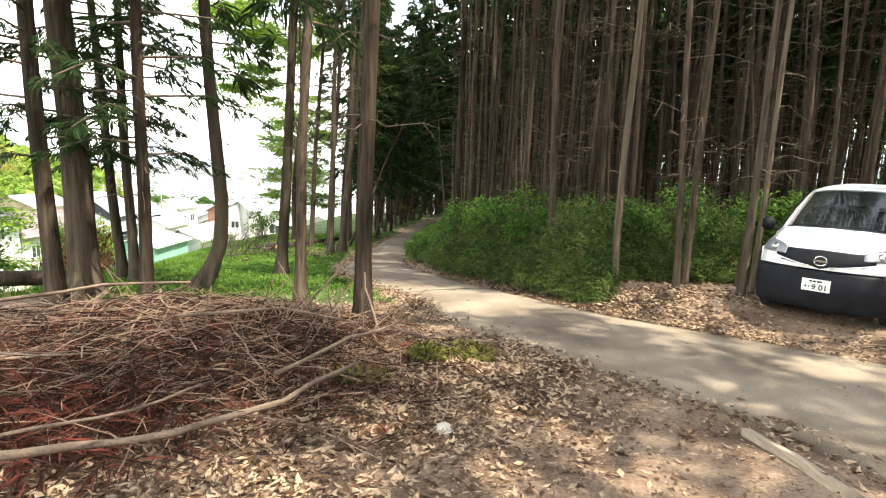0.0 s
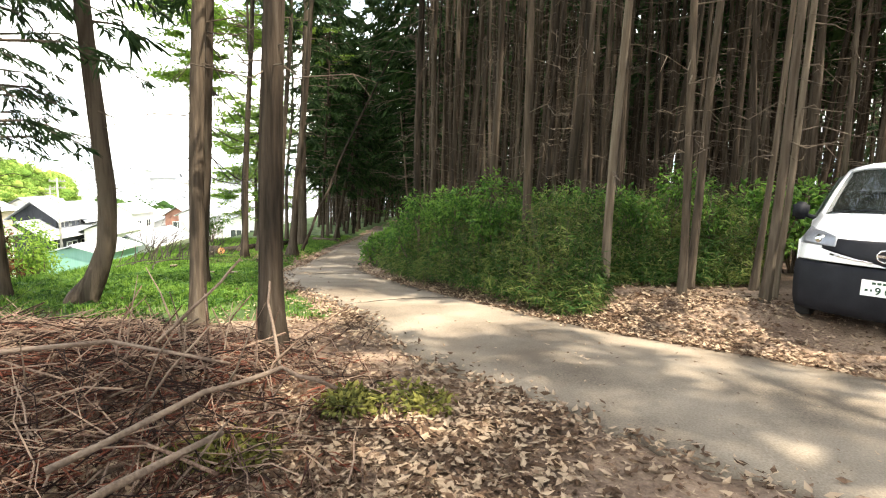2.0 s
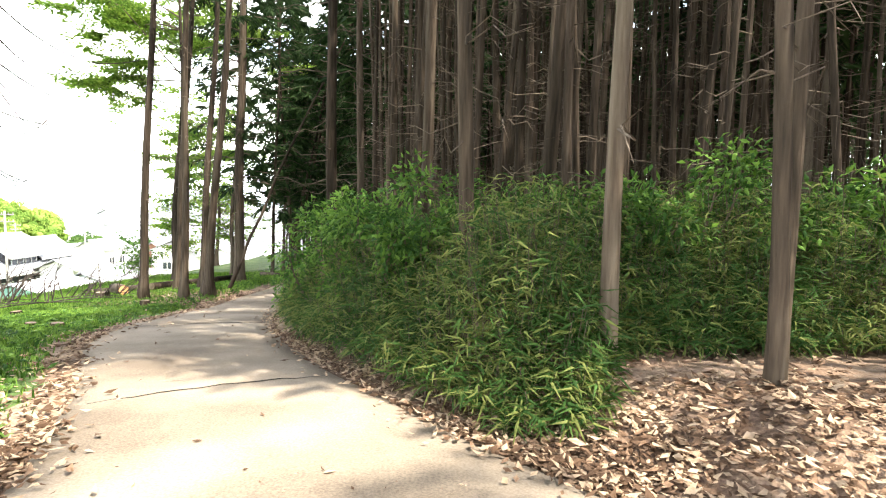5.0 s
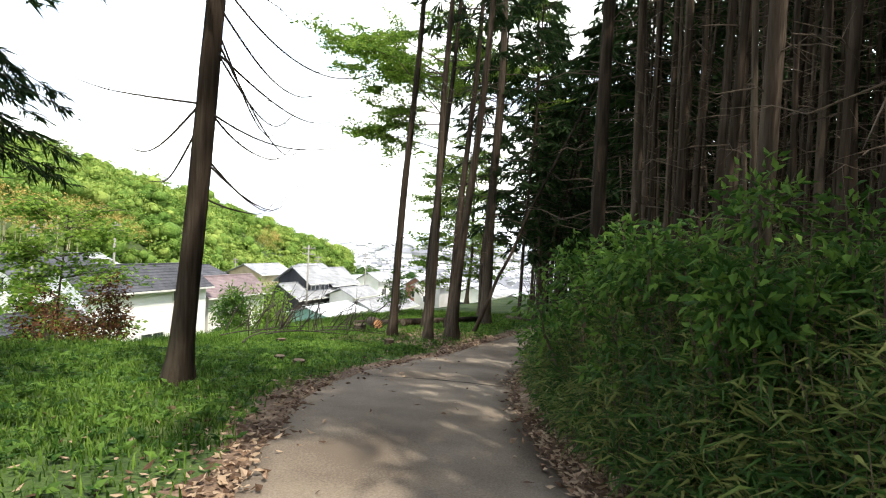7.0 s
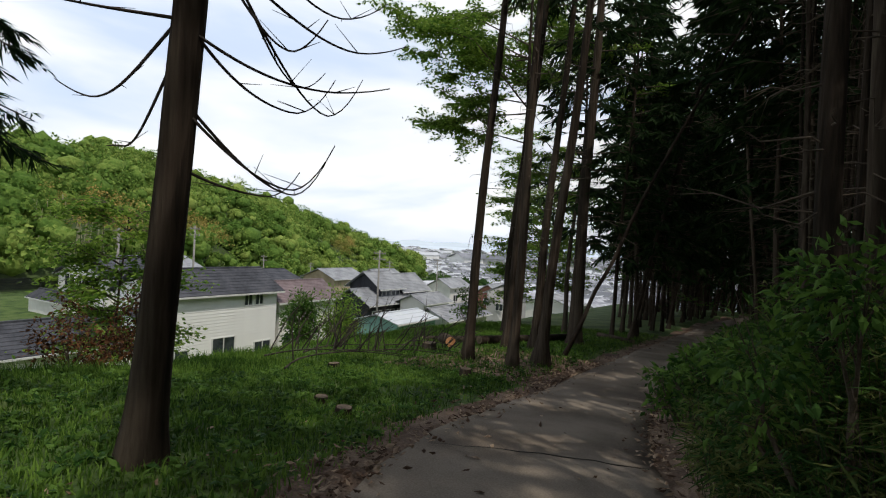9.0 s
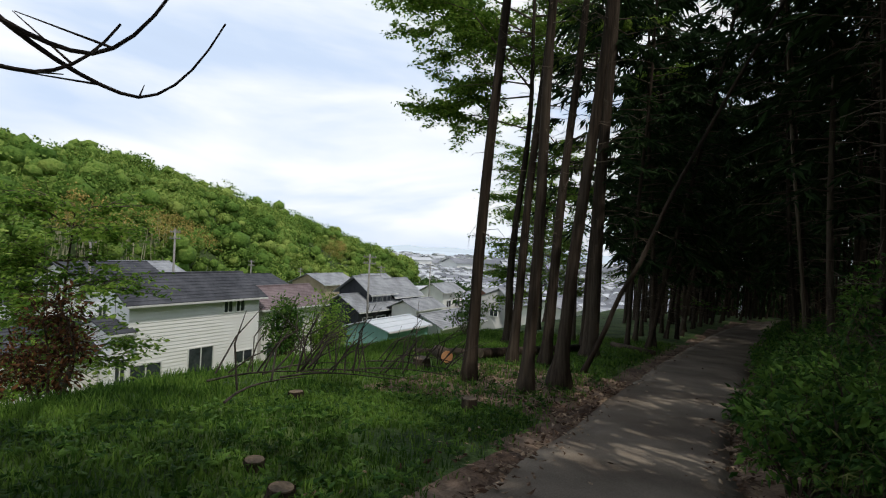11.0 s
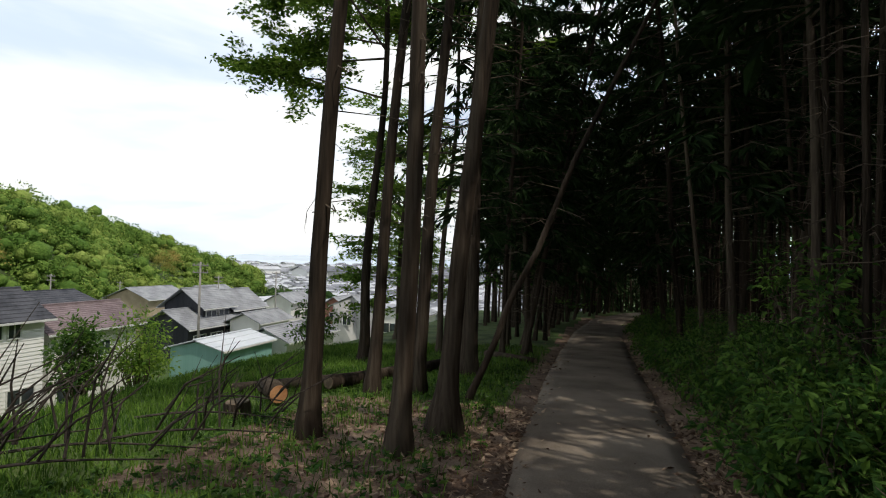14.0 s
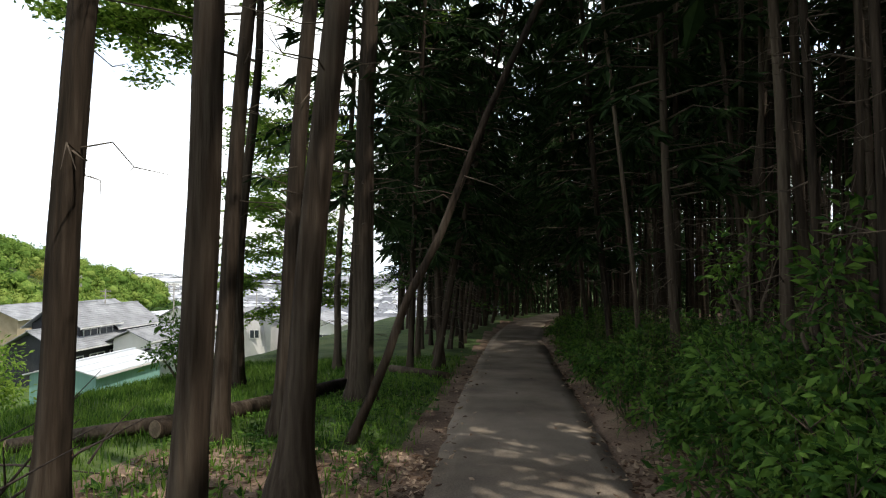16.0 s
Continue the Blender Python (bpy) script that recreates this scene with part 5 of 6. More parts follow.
for sd in (-1, 1):
    g = van_patch(4.9, 6.9, min(sd * 0.56, sd * 0.985), max(sd * 0.56, sd * 0.985), 0.014, 6, 10, lambda s: (4.85 + 0.5 * (1 - abs(s)), 5.8 + 1.7 * (abs(s) - 0.5) / 0.5))
    h = g.make("headlight", M_REFLECTOR, van, "clear headlight with silver reflector", smooth=True)
    van_patch(4.9, 6.9, min(sd * 0.55, sd * 0.99), max(sd * 0.55, sd * 0.99), 0.024, 6, 10, lambda s: (4.82 + 0.5 * (1 - abs(s)), 5.85 + 1.7 * (abs(s) - 0.5) / 0.5), 0.006).make("lens", M_LENS, h, smooth=True)
    g = Heap()
    c = van_at(5.6, sd * 0.75, 0.02)
    g.tube([c, c + Vector((0, -0.012, 0.004))], [0.05, 0.05], 16)
    g.make("bulb", M_CHROME, h, smooth=True)
    g = Heap()
    g.tube([van_at(4.15, sd * s, 0.016) + Vector((0, 0, 0.10 * s)) for s in (0.12, 0.3, 0.45, 0.58)], [0.011] * 4, 8)
    g.make("chrome_strip", M_CHROME, van, "silver strip under the grille", smooth=True)
    g = Heap()
    m = pose(sd * 0.97, 1.12, 1.26)
    bm = bmesh.new()
    bmesh.ops.create_cube(bm, size=1)
    for v in bm.verts:
        v.co = Vector((v.co.x * 0.17, v.co.y * 0.13, v.co.z * 0.22))
    bmesh.ops.bevel(bm, geom=bm.edges[:], offset=0.035, segments=3, affect="EDGES")
    bm.verts.index_update()
    g.add([tuple(m @ v.co) for v in bm.verts], [tuple(x.index for x in q.verts) for q in bm.faces])
    bm.free()
    g.tube([(sd * 0.80, 1.1, 1.18), (sd * 0.92, 1.12, 1.21)], [0.03, 0.025], 8)
    g.make("door_mirror", M_BLACK, van, "black door mirror", smooth=True)
van_patch(9.15, 13.1, -0.93, 0.93, -0.004, 12, 16, thick=0.006).make("windscreen", M_GLASS, van, "windscreen reflecting foliage", smooth=True)
g = Heap()
g.box(-0.74, 0.95, 0.9, 0.74, 1.45, 1.17)
g.make("dashboard", M_DARK, van)
for sd in (-1, 1):
    g = Heap()
    g.box(sd * 0.4 - 0.24, 1.9, 0.75, sd * 0.4 + 0.24, 2.06, 1.33)
    g.box(sd * 0.4 - 0.24, 1.45, 0.62, sd * 0.4 + 0.24, 1.95, 0.78)
    g.box(sd * 0.4 - 0.12, 1.93, 1.36, sd * 0.4 + 0.12, 2.03, 1.53)
    g.make("seat", M_DARK, van)
g = Heap()
g.box(-0.8, 2.5, 0.35, 0.8, 4.3, 1.5)
g.box(-0.8, 0.4, 0.25, 0.8, 4.3, 0.36)
g.make("cabin_floor", M_DARK, van)
for s0, s1 in ((-0.75, -0.05), (0.02, 0.72)):
    g = Heap()
    g.tube([van_at(9.25, s0, 0.02), van_at(9.4, (s0 + s1) / 2, 0.022), van_at(9.3, s1, 0.02)], [0.008, 0.007, 0.005], 6)
    g.make("wiper", M_BLACK, van)
# emblem: a plain ring with a bar
g = Heap()
c = van_at(4.75, 0, 0.025)
g.tube([c + Vector((0.075 * math.cos(w), 0.01 * math.sin(w), 0.062 * math.sin(w))) for w in np.linspace(0, 6.283, 25)], [0.009] * 25, 8, False)
g.box(c.x - 0.075, c.y - 0.012, c.z - 0.014, c.x + 0.075, c.y + 0.004, c.z + 0.014)
g.make("emblem", M_CHROME, van, "plain chrome ring emblem", smooth=False)
# number plate
pl = Heap()
pl.box(-0.165, -0.052, 0.475, 0.165, -0.045, 0.64)
plate = pl.make("number_plate", M_PLATE, van, "white number plate with green figures")


def lettering(text, x, z, size, parent):
    cu = bpy.data.curves.new("figures", "FONT")
    cu.body, cu.size, cu.extrude, cu.align_x, cu.offset = text, size, 0.0015, "CENTER", 0.002
    tmp = bpy.data.objects.new("figures", cu)
    scene.collection.objects.link(tmp)
    me = bpy.data.meshes.new_from_object(tmp.evaluated_get(bpy.context.evaluated_depsgraph_get()))
    bpy.data.objects.remove(tmp)
    me.materials.append(M_INK)
    ob = new("figures", me)
    ob.parent = parent
    ob.matrix_local = pose(x, -0.0545, z, 90, 0, 0)
    return ob


lettering("9", -0.022, 0.497, 0.105, plate)
lettering("01", 0.085, 0.497, 0.105, plate)
for x0, x1, z in ((-0.08, -0.045, 0.61), (-0.035, 0.0, 0.61), (0.01, 0.07, 0.61), (-0.13, -0.105, 0.535), (-0.085, -0.07, 0.535)):
    g = Heap()
    g.box(x0, -0.0545, z - 0.012, x1, -0.052, z + 0.012)
    g.make("small_marks", M_INK, plate)
for sx, y in ((-0.74, 0.78), (0.74, 0.78), (-0.74, 3.5), (0.74, 3.5)):
    wh = empty("wheel", Matrix.Identity(4), "", "")
    wh.parent = van
    g = Heap()
    g.tube([(sx - 0.085, y, 0.3), (sx - 0.07, y, 0.3), (sx + 0.07, y, 0.3), (sx + 0.085, y, 0.3)], [0.27, 0.3, 0.3, 0.27], 28)
    g.make("tyre", M_RUBBER, wh, smooth=False)
    g = Heap()
    sd = 1 if sx > 0 else -1
    g.tube([(sx + sd * 0.07, y, 0.3), (sx + sd * 0.092, y, 0.3)], [0.19, 0.17], 20)
    g.make("rim", M_CHROME, wh)
van.matrix_world = pose(4.855, 7.24, 0.13, 0, 0, -45) @ Matrix.Diagonal((0.94, 0.94, 0.94, 1))
# ---- houses below ----
random.seed(41), np.random.seed(41)
M_SIDING = material("white_siding", (0.84, 0.83, 0.81), (0.90, 0.89, 0.87), 0.8, 0.6, 0.1, 30)
M_PLASTER = material("pale_plaster", (0.68, 0.66, 0.62), (0.82, 0.80, 0.76), 0.6, 0.85, 0.2, 30)
M_GREYWALL = material("grey_plaster", (0.36, 0.36, 0.35), (0.48, 0.47, 0.45), 0.6, 0.85, 0.2, 30)
M_CHARRED = material("charred_boards", (0.02, 0.022, 0.028), (0.05, 0.052, 0.06), 1.0, 0.85, 0.4, 20, (1, 1, 0.1))
M_TEAL = material("teal_metal_sheet", (0.20, 0.40, 0.36), (0.28, 0.50, 0.46), 0.8, 0.5, 0.3, 12, (1, 1, 0.02))
M_SLATE = material("dark_slate_roof", (0.035, 0.037, 0.045), (0.085, 0.088, 0.1), 0.8, 0.75, 0.4, 6)
M_BROWNROOF = material("brown_tile_roof", (0.155, 0.115, 0.12), (0.25, 0.195, 0.20), 1.0, 0.7, 0.4, 8)
M_TILE = material("grey_clay_tile", (0.20, 0.21, 0.22), (0.36, 0.37, 0.39), 0.8, 0.55, 0.5, 9)
M_PALEROOF = material("pale_metal_roof", (0.52, 0.56, 0.60), (0.64, 0.67, 0.70), 0.6, 0.45, 0.1, 20)
M_PANE = material("dark_window_pane", (0.02, 0.025, 0.03), (0.06, 0.07, 0.08), 1, 0.08, 0, 5, spec=0.7)
M_FRAME = material("window_frame_white", (0.62, 0.62, 0.60), (0.74, 0.74, 0.72), 2, 0.5, 0, 20)
M_POLE = material("concrete_pole", (0.20, 0.19, 0.175), (0.30, 0.285, 0.26), 3, 0.85, 0.2, 40)


def house(x0, x1, y0, y1, z0, eave, ridge, wall, roof, label, axis="y", over=0.45, windows=(), courses=9, turn=0.0, boards=None, hip=0.0, name="house"):
    """A gabled house; windows: (face, place along it, sill above z0, width, height). Faces: +x and -y."""
    cx, cy = (x0 + x1) / 2, (y0 + y1) / 2
    root = empty(name, pose(cx, cy, z0, 0, 0, turn), label, "house")
    a, b, h, r = (x1 - x0) / 2, (y1 - y0) / 2, eave - z0, ridge - z0
    if axis == "x":
        a, b = b, a
    flip = pose(0, 0, 0, 0, 0, 90) if axis == "x" else Matrix.Identity(4)

    def put(g, nm, m, parent=root, lab=""):
        ob = g.make(nm, m, parent, lab)
        ob.matrix_local = flip if parent is root else Matrix.Identity(4)
        return ob

    g = Heap()
    pk = r - 0.12
    v = [(-a, -b, -1), (a, -b, -1), (a, b, -1), (-a, b, -1), (-a, -b, h), (a, -b, h), (a, b, h), (-a, b, h), (0, -b + hip, pk), (0, b - hip, pk)]
    g.add(v, [(0, 1, 5, 8, 4), (2, 3, 7, 9, 6), (1, 2, 6, 5), (3, 0, 4, 7), (3, 2, 1, 0), (4, 8, 9, 7), (5, 6, 9, 8)])
    put(g, "wall", wall)
    slope = (r - h) / a
    for sd in (-1, 1):
        n = courses
        for k in range(n):
            g = Heap()
            t0, t1 = k / n, (k + 1) / n + 0.01
            e = a + over
            xa, xb = sd * e * (1 - t0), sd * e * (1 - t1)
            za, zb = r - slope * e * (1 - t0), r - slope * e * (1 - t1)
            ya, yb = b + over - hip * t0, b + over - hip * min(t1, 1)
            lift = 0.035
            v = [(xa, -ya, za), (xa, ya, za), (xb, yb, zb), (xb, -yb, zb)]
            v = v + [(x, y, z + 0.05 + (lift if i < 2 else 0)) for i, (x, y, z) in enumerate(v)]
            f = [(0, 1, 2, 3), (7, 6, 5, 4), (0, 4, 5, 1), (1, 5, 6, 2), (2, 6, 7, 3), (3, 7, 4, 0)]
            g.add(v, f if sd < 0 else [q[::-1] for q in f])
            put(g, "roof_course", roof)
        g = Heap()
        e, z = sd * (a + over), r - slope * (a + over)
        g.box(min(e, e + sd * 0.06), -b - over, z - 0.08, max(e, e + sd * 0.06), b + over, z + 0.03)
        put(g, "gutter", M_FRAME)
    g = Heap()
    g.box(-0.12, -b - over + hip, r - 0.02, 0.12, b + over - hip, r + 0.12)
    put(g, "ridge_cap", roof)
    if boards:
        n = int((h + 0.4) / boards)
        for k in range(n):
            for face in ("+x", "-y"):
                L = b if face == "+x" else a
                g = Heap()
                if face == "+x":
                    g.add([(a, -L, 0), (a + 0.035, -L, 0), (a + 0.006, -L, boards), (a, -L, boards), (a, L, 0), (a + 0.035, L, 0), (a + 0.006, L, boards), (a, L, boards)], [(0, 1, 2, 3), (7, 6, 5, 4), (1, 5, 6, 2), (0, 4, 5, 1), (3, 2, 6, 7)])
                else:
                    g.add([(-L, -b, 0), (-L, -b - 0.035, 0), (-L, -b - 0.006, boards), (-L, -b, boards), (L, -b, 0), (L, -b - 0.035, 0), (L, -b - 0.006, boards), (L, -b, boards)], [(3, 2, 1, 0), (4, 5, 6, 7), (2, 6, 5, 1), (1, 5, 4, 0), (7, 6, 2, 3)])
                ob = g.make("siding_board", wall, root)
                ob.location = (0, 0, h - (k + 1) * boards)
    for face, u, s, w, hh in windows:
        if face == "+x":
            m = pose((x1 - x0) / 2, -(y1 - y0) / 2 + u, s, 0, 0, 90)
        else:
            m = pose(-(x1 - x0) / 2 + u, -(y1 - y0) / 2, s)
        g = Heap()
        t, d = 0.06, 0.09
        for bx in ((-w / 2 - t, 0 - t, w / 2 + t, 0), (-w / 2 - t, hh, w / 2 + t, hh + t), (-w / 2 - t, 0, -w / 2, hh), (w / 2, 0, w / 2 + t, hh), (-0.03, 0, 0.03, hh)):
            g.box(bx[0], -d, bx[1], bx[2], 0.0, bx[3])
        win = g.make("window", M_FRAME, root)
        win.matrix_local = m
        for x_a, x_b in ((-w / 2, -0.03), (0.03, w / 2)):
            p = Heap()
            p.box(x_a, -0.05, 0, x_b, -0.04, hh)
            p.make("pane", M_PANE, win)
    return root


# white clapboard house and its neighbours
house(-36.1, -31.3, 29.6, 38.7, -8.9, -3.1, -1.75, M_SIDING, M_SLATE, "white clapboard two-storey house with dark slate roof", windows=[("+x", 6.5, 4.75, 0.62, 0.95), ("+x", 7.45, 4.75, 0.62, 0.95), ("+x", 4.6, 0.9, 1.7, 1.75), ("+x", 1.05, 1.2, 1.8, 0.95), ("+x", 7.9, 1.2, 1.4, 0.8), ("-y", 2.2, 4.4, 0.8, 0.9)], boards=0.21, over=0.4)
house(-34.5, -31.0, 28.5, 29.55, -8.4, -4.7, -4.15, M_SIDING, M_SLATE, "small entrance porch with dark slate roof against the white house", over=0.25, courses=4, windows=[("+x", 0.5, 0.6, 0.5, 1.6)])
house(-35.4, -31.6, 39.3, 45.4, -8.9, -4.0, -2.85, M_PLASTER, M_BROWNROOF, "cream two-storey house with brown tiled roof", windows=[("+x", 1.2, 2.9, 0.8, 0.9), ("+x", 3.6, 2.9, 0.8, 0.9), ("+x", 1.3, 0.4, 1.6, 1.8)], courses=14)
house(-37.2, -32.0, 21.4, 28.4, -8.4, -5.75, -4.55, M_PLASTER, M_SLATE, "low cream outbuilding with broad dark slate roof", over=0.35, windows=[("+x", 4.8, 0.8, 1.4, 0.9)])
house(-67.2, -57.6, 40, 49, -9.2, -4.5, -2.6, M_PLASTER, M_SLATE, "beige gabled house with a small porch roof", windows=[("-y", 2.6, 3.1, 2.0, 1.5), ("-y", 5.2, 3.0, 1.2, 1.6), ("-y", 7.4, 3.0, 1.2, 1.5), ("-y", 3.5, 0.5, 2.2, 1.6)])
house(-68.5, -61, 37.8, 40, -9.2, -7.2, -6.5, M_PLASTER, M_SLATE, "low porch with dark roof before a beige house", axis="x", over=0.25)
# dark traditional house, in stepped blocks
house(-42.3, -37.9, 60, 64.2, -9.6, -4.5, -2.95, M_CHARRED, M_TILE, "dark-boarded old two-storey house with grey tiled roof", over=0.5, windows=[("+x", 1.2, 3.4, 1.5, 1.1), ("+x", 3.1, 3.4, 1.5, 1.1)], courses=12)
house(-42.4, -37.9, 64.6, 70, -10, -5.0, -3.35, M_CHARRED, M_TILE, "rear wing of the old house under grey tiles", over=0.5, windows=[("+x", 1.3, 3.0, 1.6, 1.2), ("+x", 3.6, 3.0, 1.6, 1.2)], courses=12)
house(-41.9, -37.0, 57.0, 65, -9.6, -6.15, -4.8, M_CHARRED, M_TILE, "dark ground floor of the old house with tiled skirt roof", over=0.5, windows=[("+x", 1.5, 0.9, 1.6, 1.6), ("+x", 3.9, 0.9, 1.6, 1.6), ("+x", 6.3, 0.9, 1.6, 1.6)], courses=12)
house(-30.2, -26.0, 47, 53, -9.1, -6.0, -5.45, M_TEAL, M_PALEROOF, "teal corrugated shed with pale grey metal roof", over=0.25, courses=3, name="shed")
house(-29.3, -25.4, 54.2, 62.6, -9.3, -6.25, -5.4, M_PLASTER, M_TILE, "low pale house with grey tiled roof", windows=[("-y", 1.4, 1.0, 1.5, 0.9), ("+x", 4.5, 0.5, 1.8, 1.8)], courses=10)
house(-36.3, -33, 62, 67.5, -9.6, -6.0, -5.25, M_PLASTER, M_TILE, "pale single-storey house with grey tiled roof", windows=[("-y", 1.6, 1.4, 1.6, 0.9), ("+x", 2.0, 1.4, 1.6, 0.9)], courses=10)
house(-51.3, -46.9, 92, 99, -13, -6.7, -5.5, M_PLASTER, M_TILE, "white two-storey gabled house with grey roof", windows=[("-y", 2.2, 3.6, 1.4, 1.1), ("+x", 2, 3.6, 1.4, 1.1), ("+x", 5, 3.6, 1.4, 1.1), ("-y", 2.2, 1.0, 2.0, 1.6)])
house(-36.8, -32.4, 86, 91.5, -13, -6.2, -5.0, M_GREYWALL, M_TILE, "grey rendered two-storey house with hipped roof", hip=1.8, windows=[("-y", 2.2, 4.0, 1.2, 1.0)])
house(-29.5, -23, 84, 91, -13, -7.0, -5.8, M_PLASTER, M_TILE, "pale two-storey house with balcony and grey roof", windows=[("-y", 2, 3.6, 1.6, 1.2), ("-y", 4.8, 3.6, 1.6, 1.2), ("-y", 3.2, 0.6, 3.6, 1.8)])
house(-43.5, -39.5, 96, 104, -13, -7.3, -6.0, material("brick_red_wall", (0.22, 0.10, 0.075), (0.32, 0.16, 0.12), 1, 0.85, 0.3, 20), M_TILE, "red-brown house with grey tiled roof", windows=[("-y", 2, 3.4, 1.4, 1.1)])
house(-68, -61, 78, 86, -10.5, -6.0, -4.6, material("ochre_wall", (0.30, 0.24, 0.16), (0.42, 0.34, 0.24), 1, 0.85, 0.3, 20), M_TILE, "ochre gabled house at the foot of the wooded hill", windows=[("-y", 3, 2.0, 1.5, 1.1)])
house(-66, -60, 90, 97, -11, -6.3, -4.8, M_PLASTER, M_TILE, "cream house with grey roof before the wooded hill", windows=[("-y", 3, 2.0, 1.5, 1.1)])
house(-80, -70, 50, 60, -9, -4.8, -3.2, M_PLASTER, M_TILE, "pale house half hidden behind a slate-roofed one", windows=[("-y", 3, 2.5, 1.5, 1.1)])
house(-58, -50, 52, 60, -9, -4.9, -3.6, M_GREYWALL, M_SLATE, "grey house behind the white clapboard one", windows=[("-y", 3, 2.0, 1.5, 1.1)])


def utility_pole(x, y, z0, z1, arms=2):
    root = empty("utility_pole", pose(x, y, z0), "grey concrete utility pole with short crossarms", "utility pole", "utility poles")
    g = Heap()
    g.tube([(0, 0, -0.5), (0, 0, z1 - z0)], [0.13, 0.08], 10)
    g.make("pole", M_POLE, root, smooth=True)
    for k in range(arms):
        g = Heap()
        z = z1 - z0 - 0.35 - 0.6 * k
        g.box(-0.75, -0.05, z, 0.75, 0.05, z + 0.09)
        for x2 in (-0.65, -0.25, 0.3, 0.68):
            g.tube([(x2, 0, z + 0.09), (x2, 0, z + 0.24)], [0.04, 0.03], 6)
        g.make("crossarm", M_POLE, root)


for q in [(-33.56, 54.0, -9.2, -0.17), (-47.7, 43.0, -9, 1.31), (-49.1, 91.0, -13, -2.0), (-74.7, 75.0, -10, -2.9), (-88, 100.0, -13, -5.2), (-45.5, 110.0, -15, -2.2), (-55, 85.0, -12, -2.7), (-44.3, 34.0, -9, 0.8)]:
    utility_pole(*q)


# the town farther off: one mass of small roofs and walls
def block(g, gr, x, y, z, w, d, h, r):
    c, s = math.cos(r), math.sin(r)

    def P(a, b, k):
        return (x + a * c - b * s, y + a * s + b * c, z + k)
    g.add([P(-w, -d, -2), P(w, -d, -2), P(w, d, -2), P(-w, d, -2), P(-w, -d, h), P(w, -d, h), P(w, d, h), P(-w, d, h), P(0, -d, h + w * 0.4), P(0, d, h + w * 0.4)], [(0, 1, 5, 8, 4), (1, 2, 6, 5), (2, 3, 7, 9, 6), (3, 0, 4, 7)])
    e = 1.12
    gr.add([P(-w * e, -d * e, h - 0.15), P(0, -d * e, h + w * 0.42), P(0, d * e, h + w * 0.42), P(-w * e, d * e, h - 0.15), P(w * e, -d * e, h - 0.15), P(w * e, d * e, h - 0.15)], [(0, 1, 2, 3), (1, 4, 5, 2)])


tw, tr = Heap(), Heap()
cells = 0
while cells < 8500:
    y = 105 + 2300 * rnd(0, 1) ** 1.45
    x = -y * rnd(0.02, 0.95) + rnd(-10, 10)
    if x < -0.52 * y - 10 and y < 330:
        continue
    z = float(np.interp(y, VALE_Y, VALE_Z))
    big = random.random() < 0.06 and y > 750
    w, d, h = (rnd(8, 18), rnd(10, 26), rnd(6, 14)) if big else (rnd(2.6, 4.4), rnd(3.2, 5.6), rnd(2.8, 5.6))
    block(tw, tr, x, y, z, w, d, h, rnd(-0.4, 0.4) + (1.57 if random.random() < 0.4 else 0))
    cells += 1
M_TOWNWALL = material("town_walls", (0.40, 0.40, 0.39), (0.78, 0.78, 0.76), 0.02, 0.8, 0, 1, island=0.9)
M_TOWNROOF = material("town_roofs", (0.16, 0.17, 0.19), (0.52, 0.54, 0.57), 0.02, 0.7, 0, 1, island=0.9, c3=(0.30, 0.31, 0.34))
tw.make("town_houses", M_TOWNWALL, kind="stuff", label="distant pale houses of the town in the plain")
tr.make("town_roofs", M_TOWNROOF, kind="stuff", label="distant grey roofs of the town in the plain")


# ---- wooded hill across the valley, groves and far ranges ----
HILL_TOP = [(-150, 10, 15.5), (-158, 50, 16.5), (-160, 71, 15), (-190, 109, 22), (-204, 150, 19), (-206, 185, 14), (-204, 235, 3.5), (-203, 285, -8.5), (-203, 320, -16)]
HILL_FOOT = [(-84, 5, -7), (-88, 40, -7), (-95, 68, -8), (-108, 100, -11), (-125, 140, -14), (-150, 190, -18), (-172, 235, -20), (-190, 285, -22), (-196, 320, -24)]


def hill_at(u, v):
    i = min(int(u), len(HILL_TOP) - 2)
    t = u - i
    a, b = Vector(HILL_FOOT[i]).lerp(Vector(HILL_FOOT[i + 1]), t), Vector(HILL_TOP[i]).lerp(Vector(HILL_TOP[i + 1]), t)
    p = a.lerp(b, v)
    p.z += 6 * math.sin(min(v, 1) * math.pi) * (1 - 0.08 * u) + 2.5 * noise.noise((p.x * 0.03, p.y * 0.03, 0)) * min(1, v * 3)
    if v > 1:
        p.z -= (v - 1) * 30
    return p


hg = Heap()
nu, nv = 64, 18
hg.v = [tuple(hill_at(i * 8 / nu, j * 1.5 / nv)) for i in range(nu + 1) for j in range(nv + 1)]
hg.f = [(i * (nv + 1) + j, (i + 1) * (nv + 1) + j, (i + 1) * (nv + 1) + j + 1, i * (nv + 1) + j + 1) for i in range(nu) for j in range(nv)]
M_HILLSOIL = material("hill_floor", (0.03, 0.05, 0.015), (0.07, 0.10, 0.03), 0.1, 0.95, 0, 1)
tagged(hg.make("hill", M_HILLSOIL, smooth=True), "wooded hillside across the valley", "hill", kind="structure")


ico = bmesh.new()
bmesh.ops.create_icosphere(ico, subdivisions=1, radius=1)
ICO_V, ICO_F = np.array([v.co[:] for v in ico.verts]), np.array([[v.index for v in q.verts] for q in ico.faces])
ico.free()


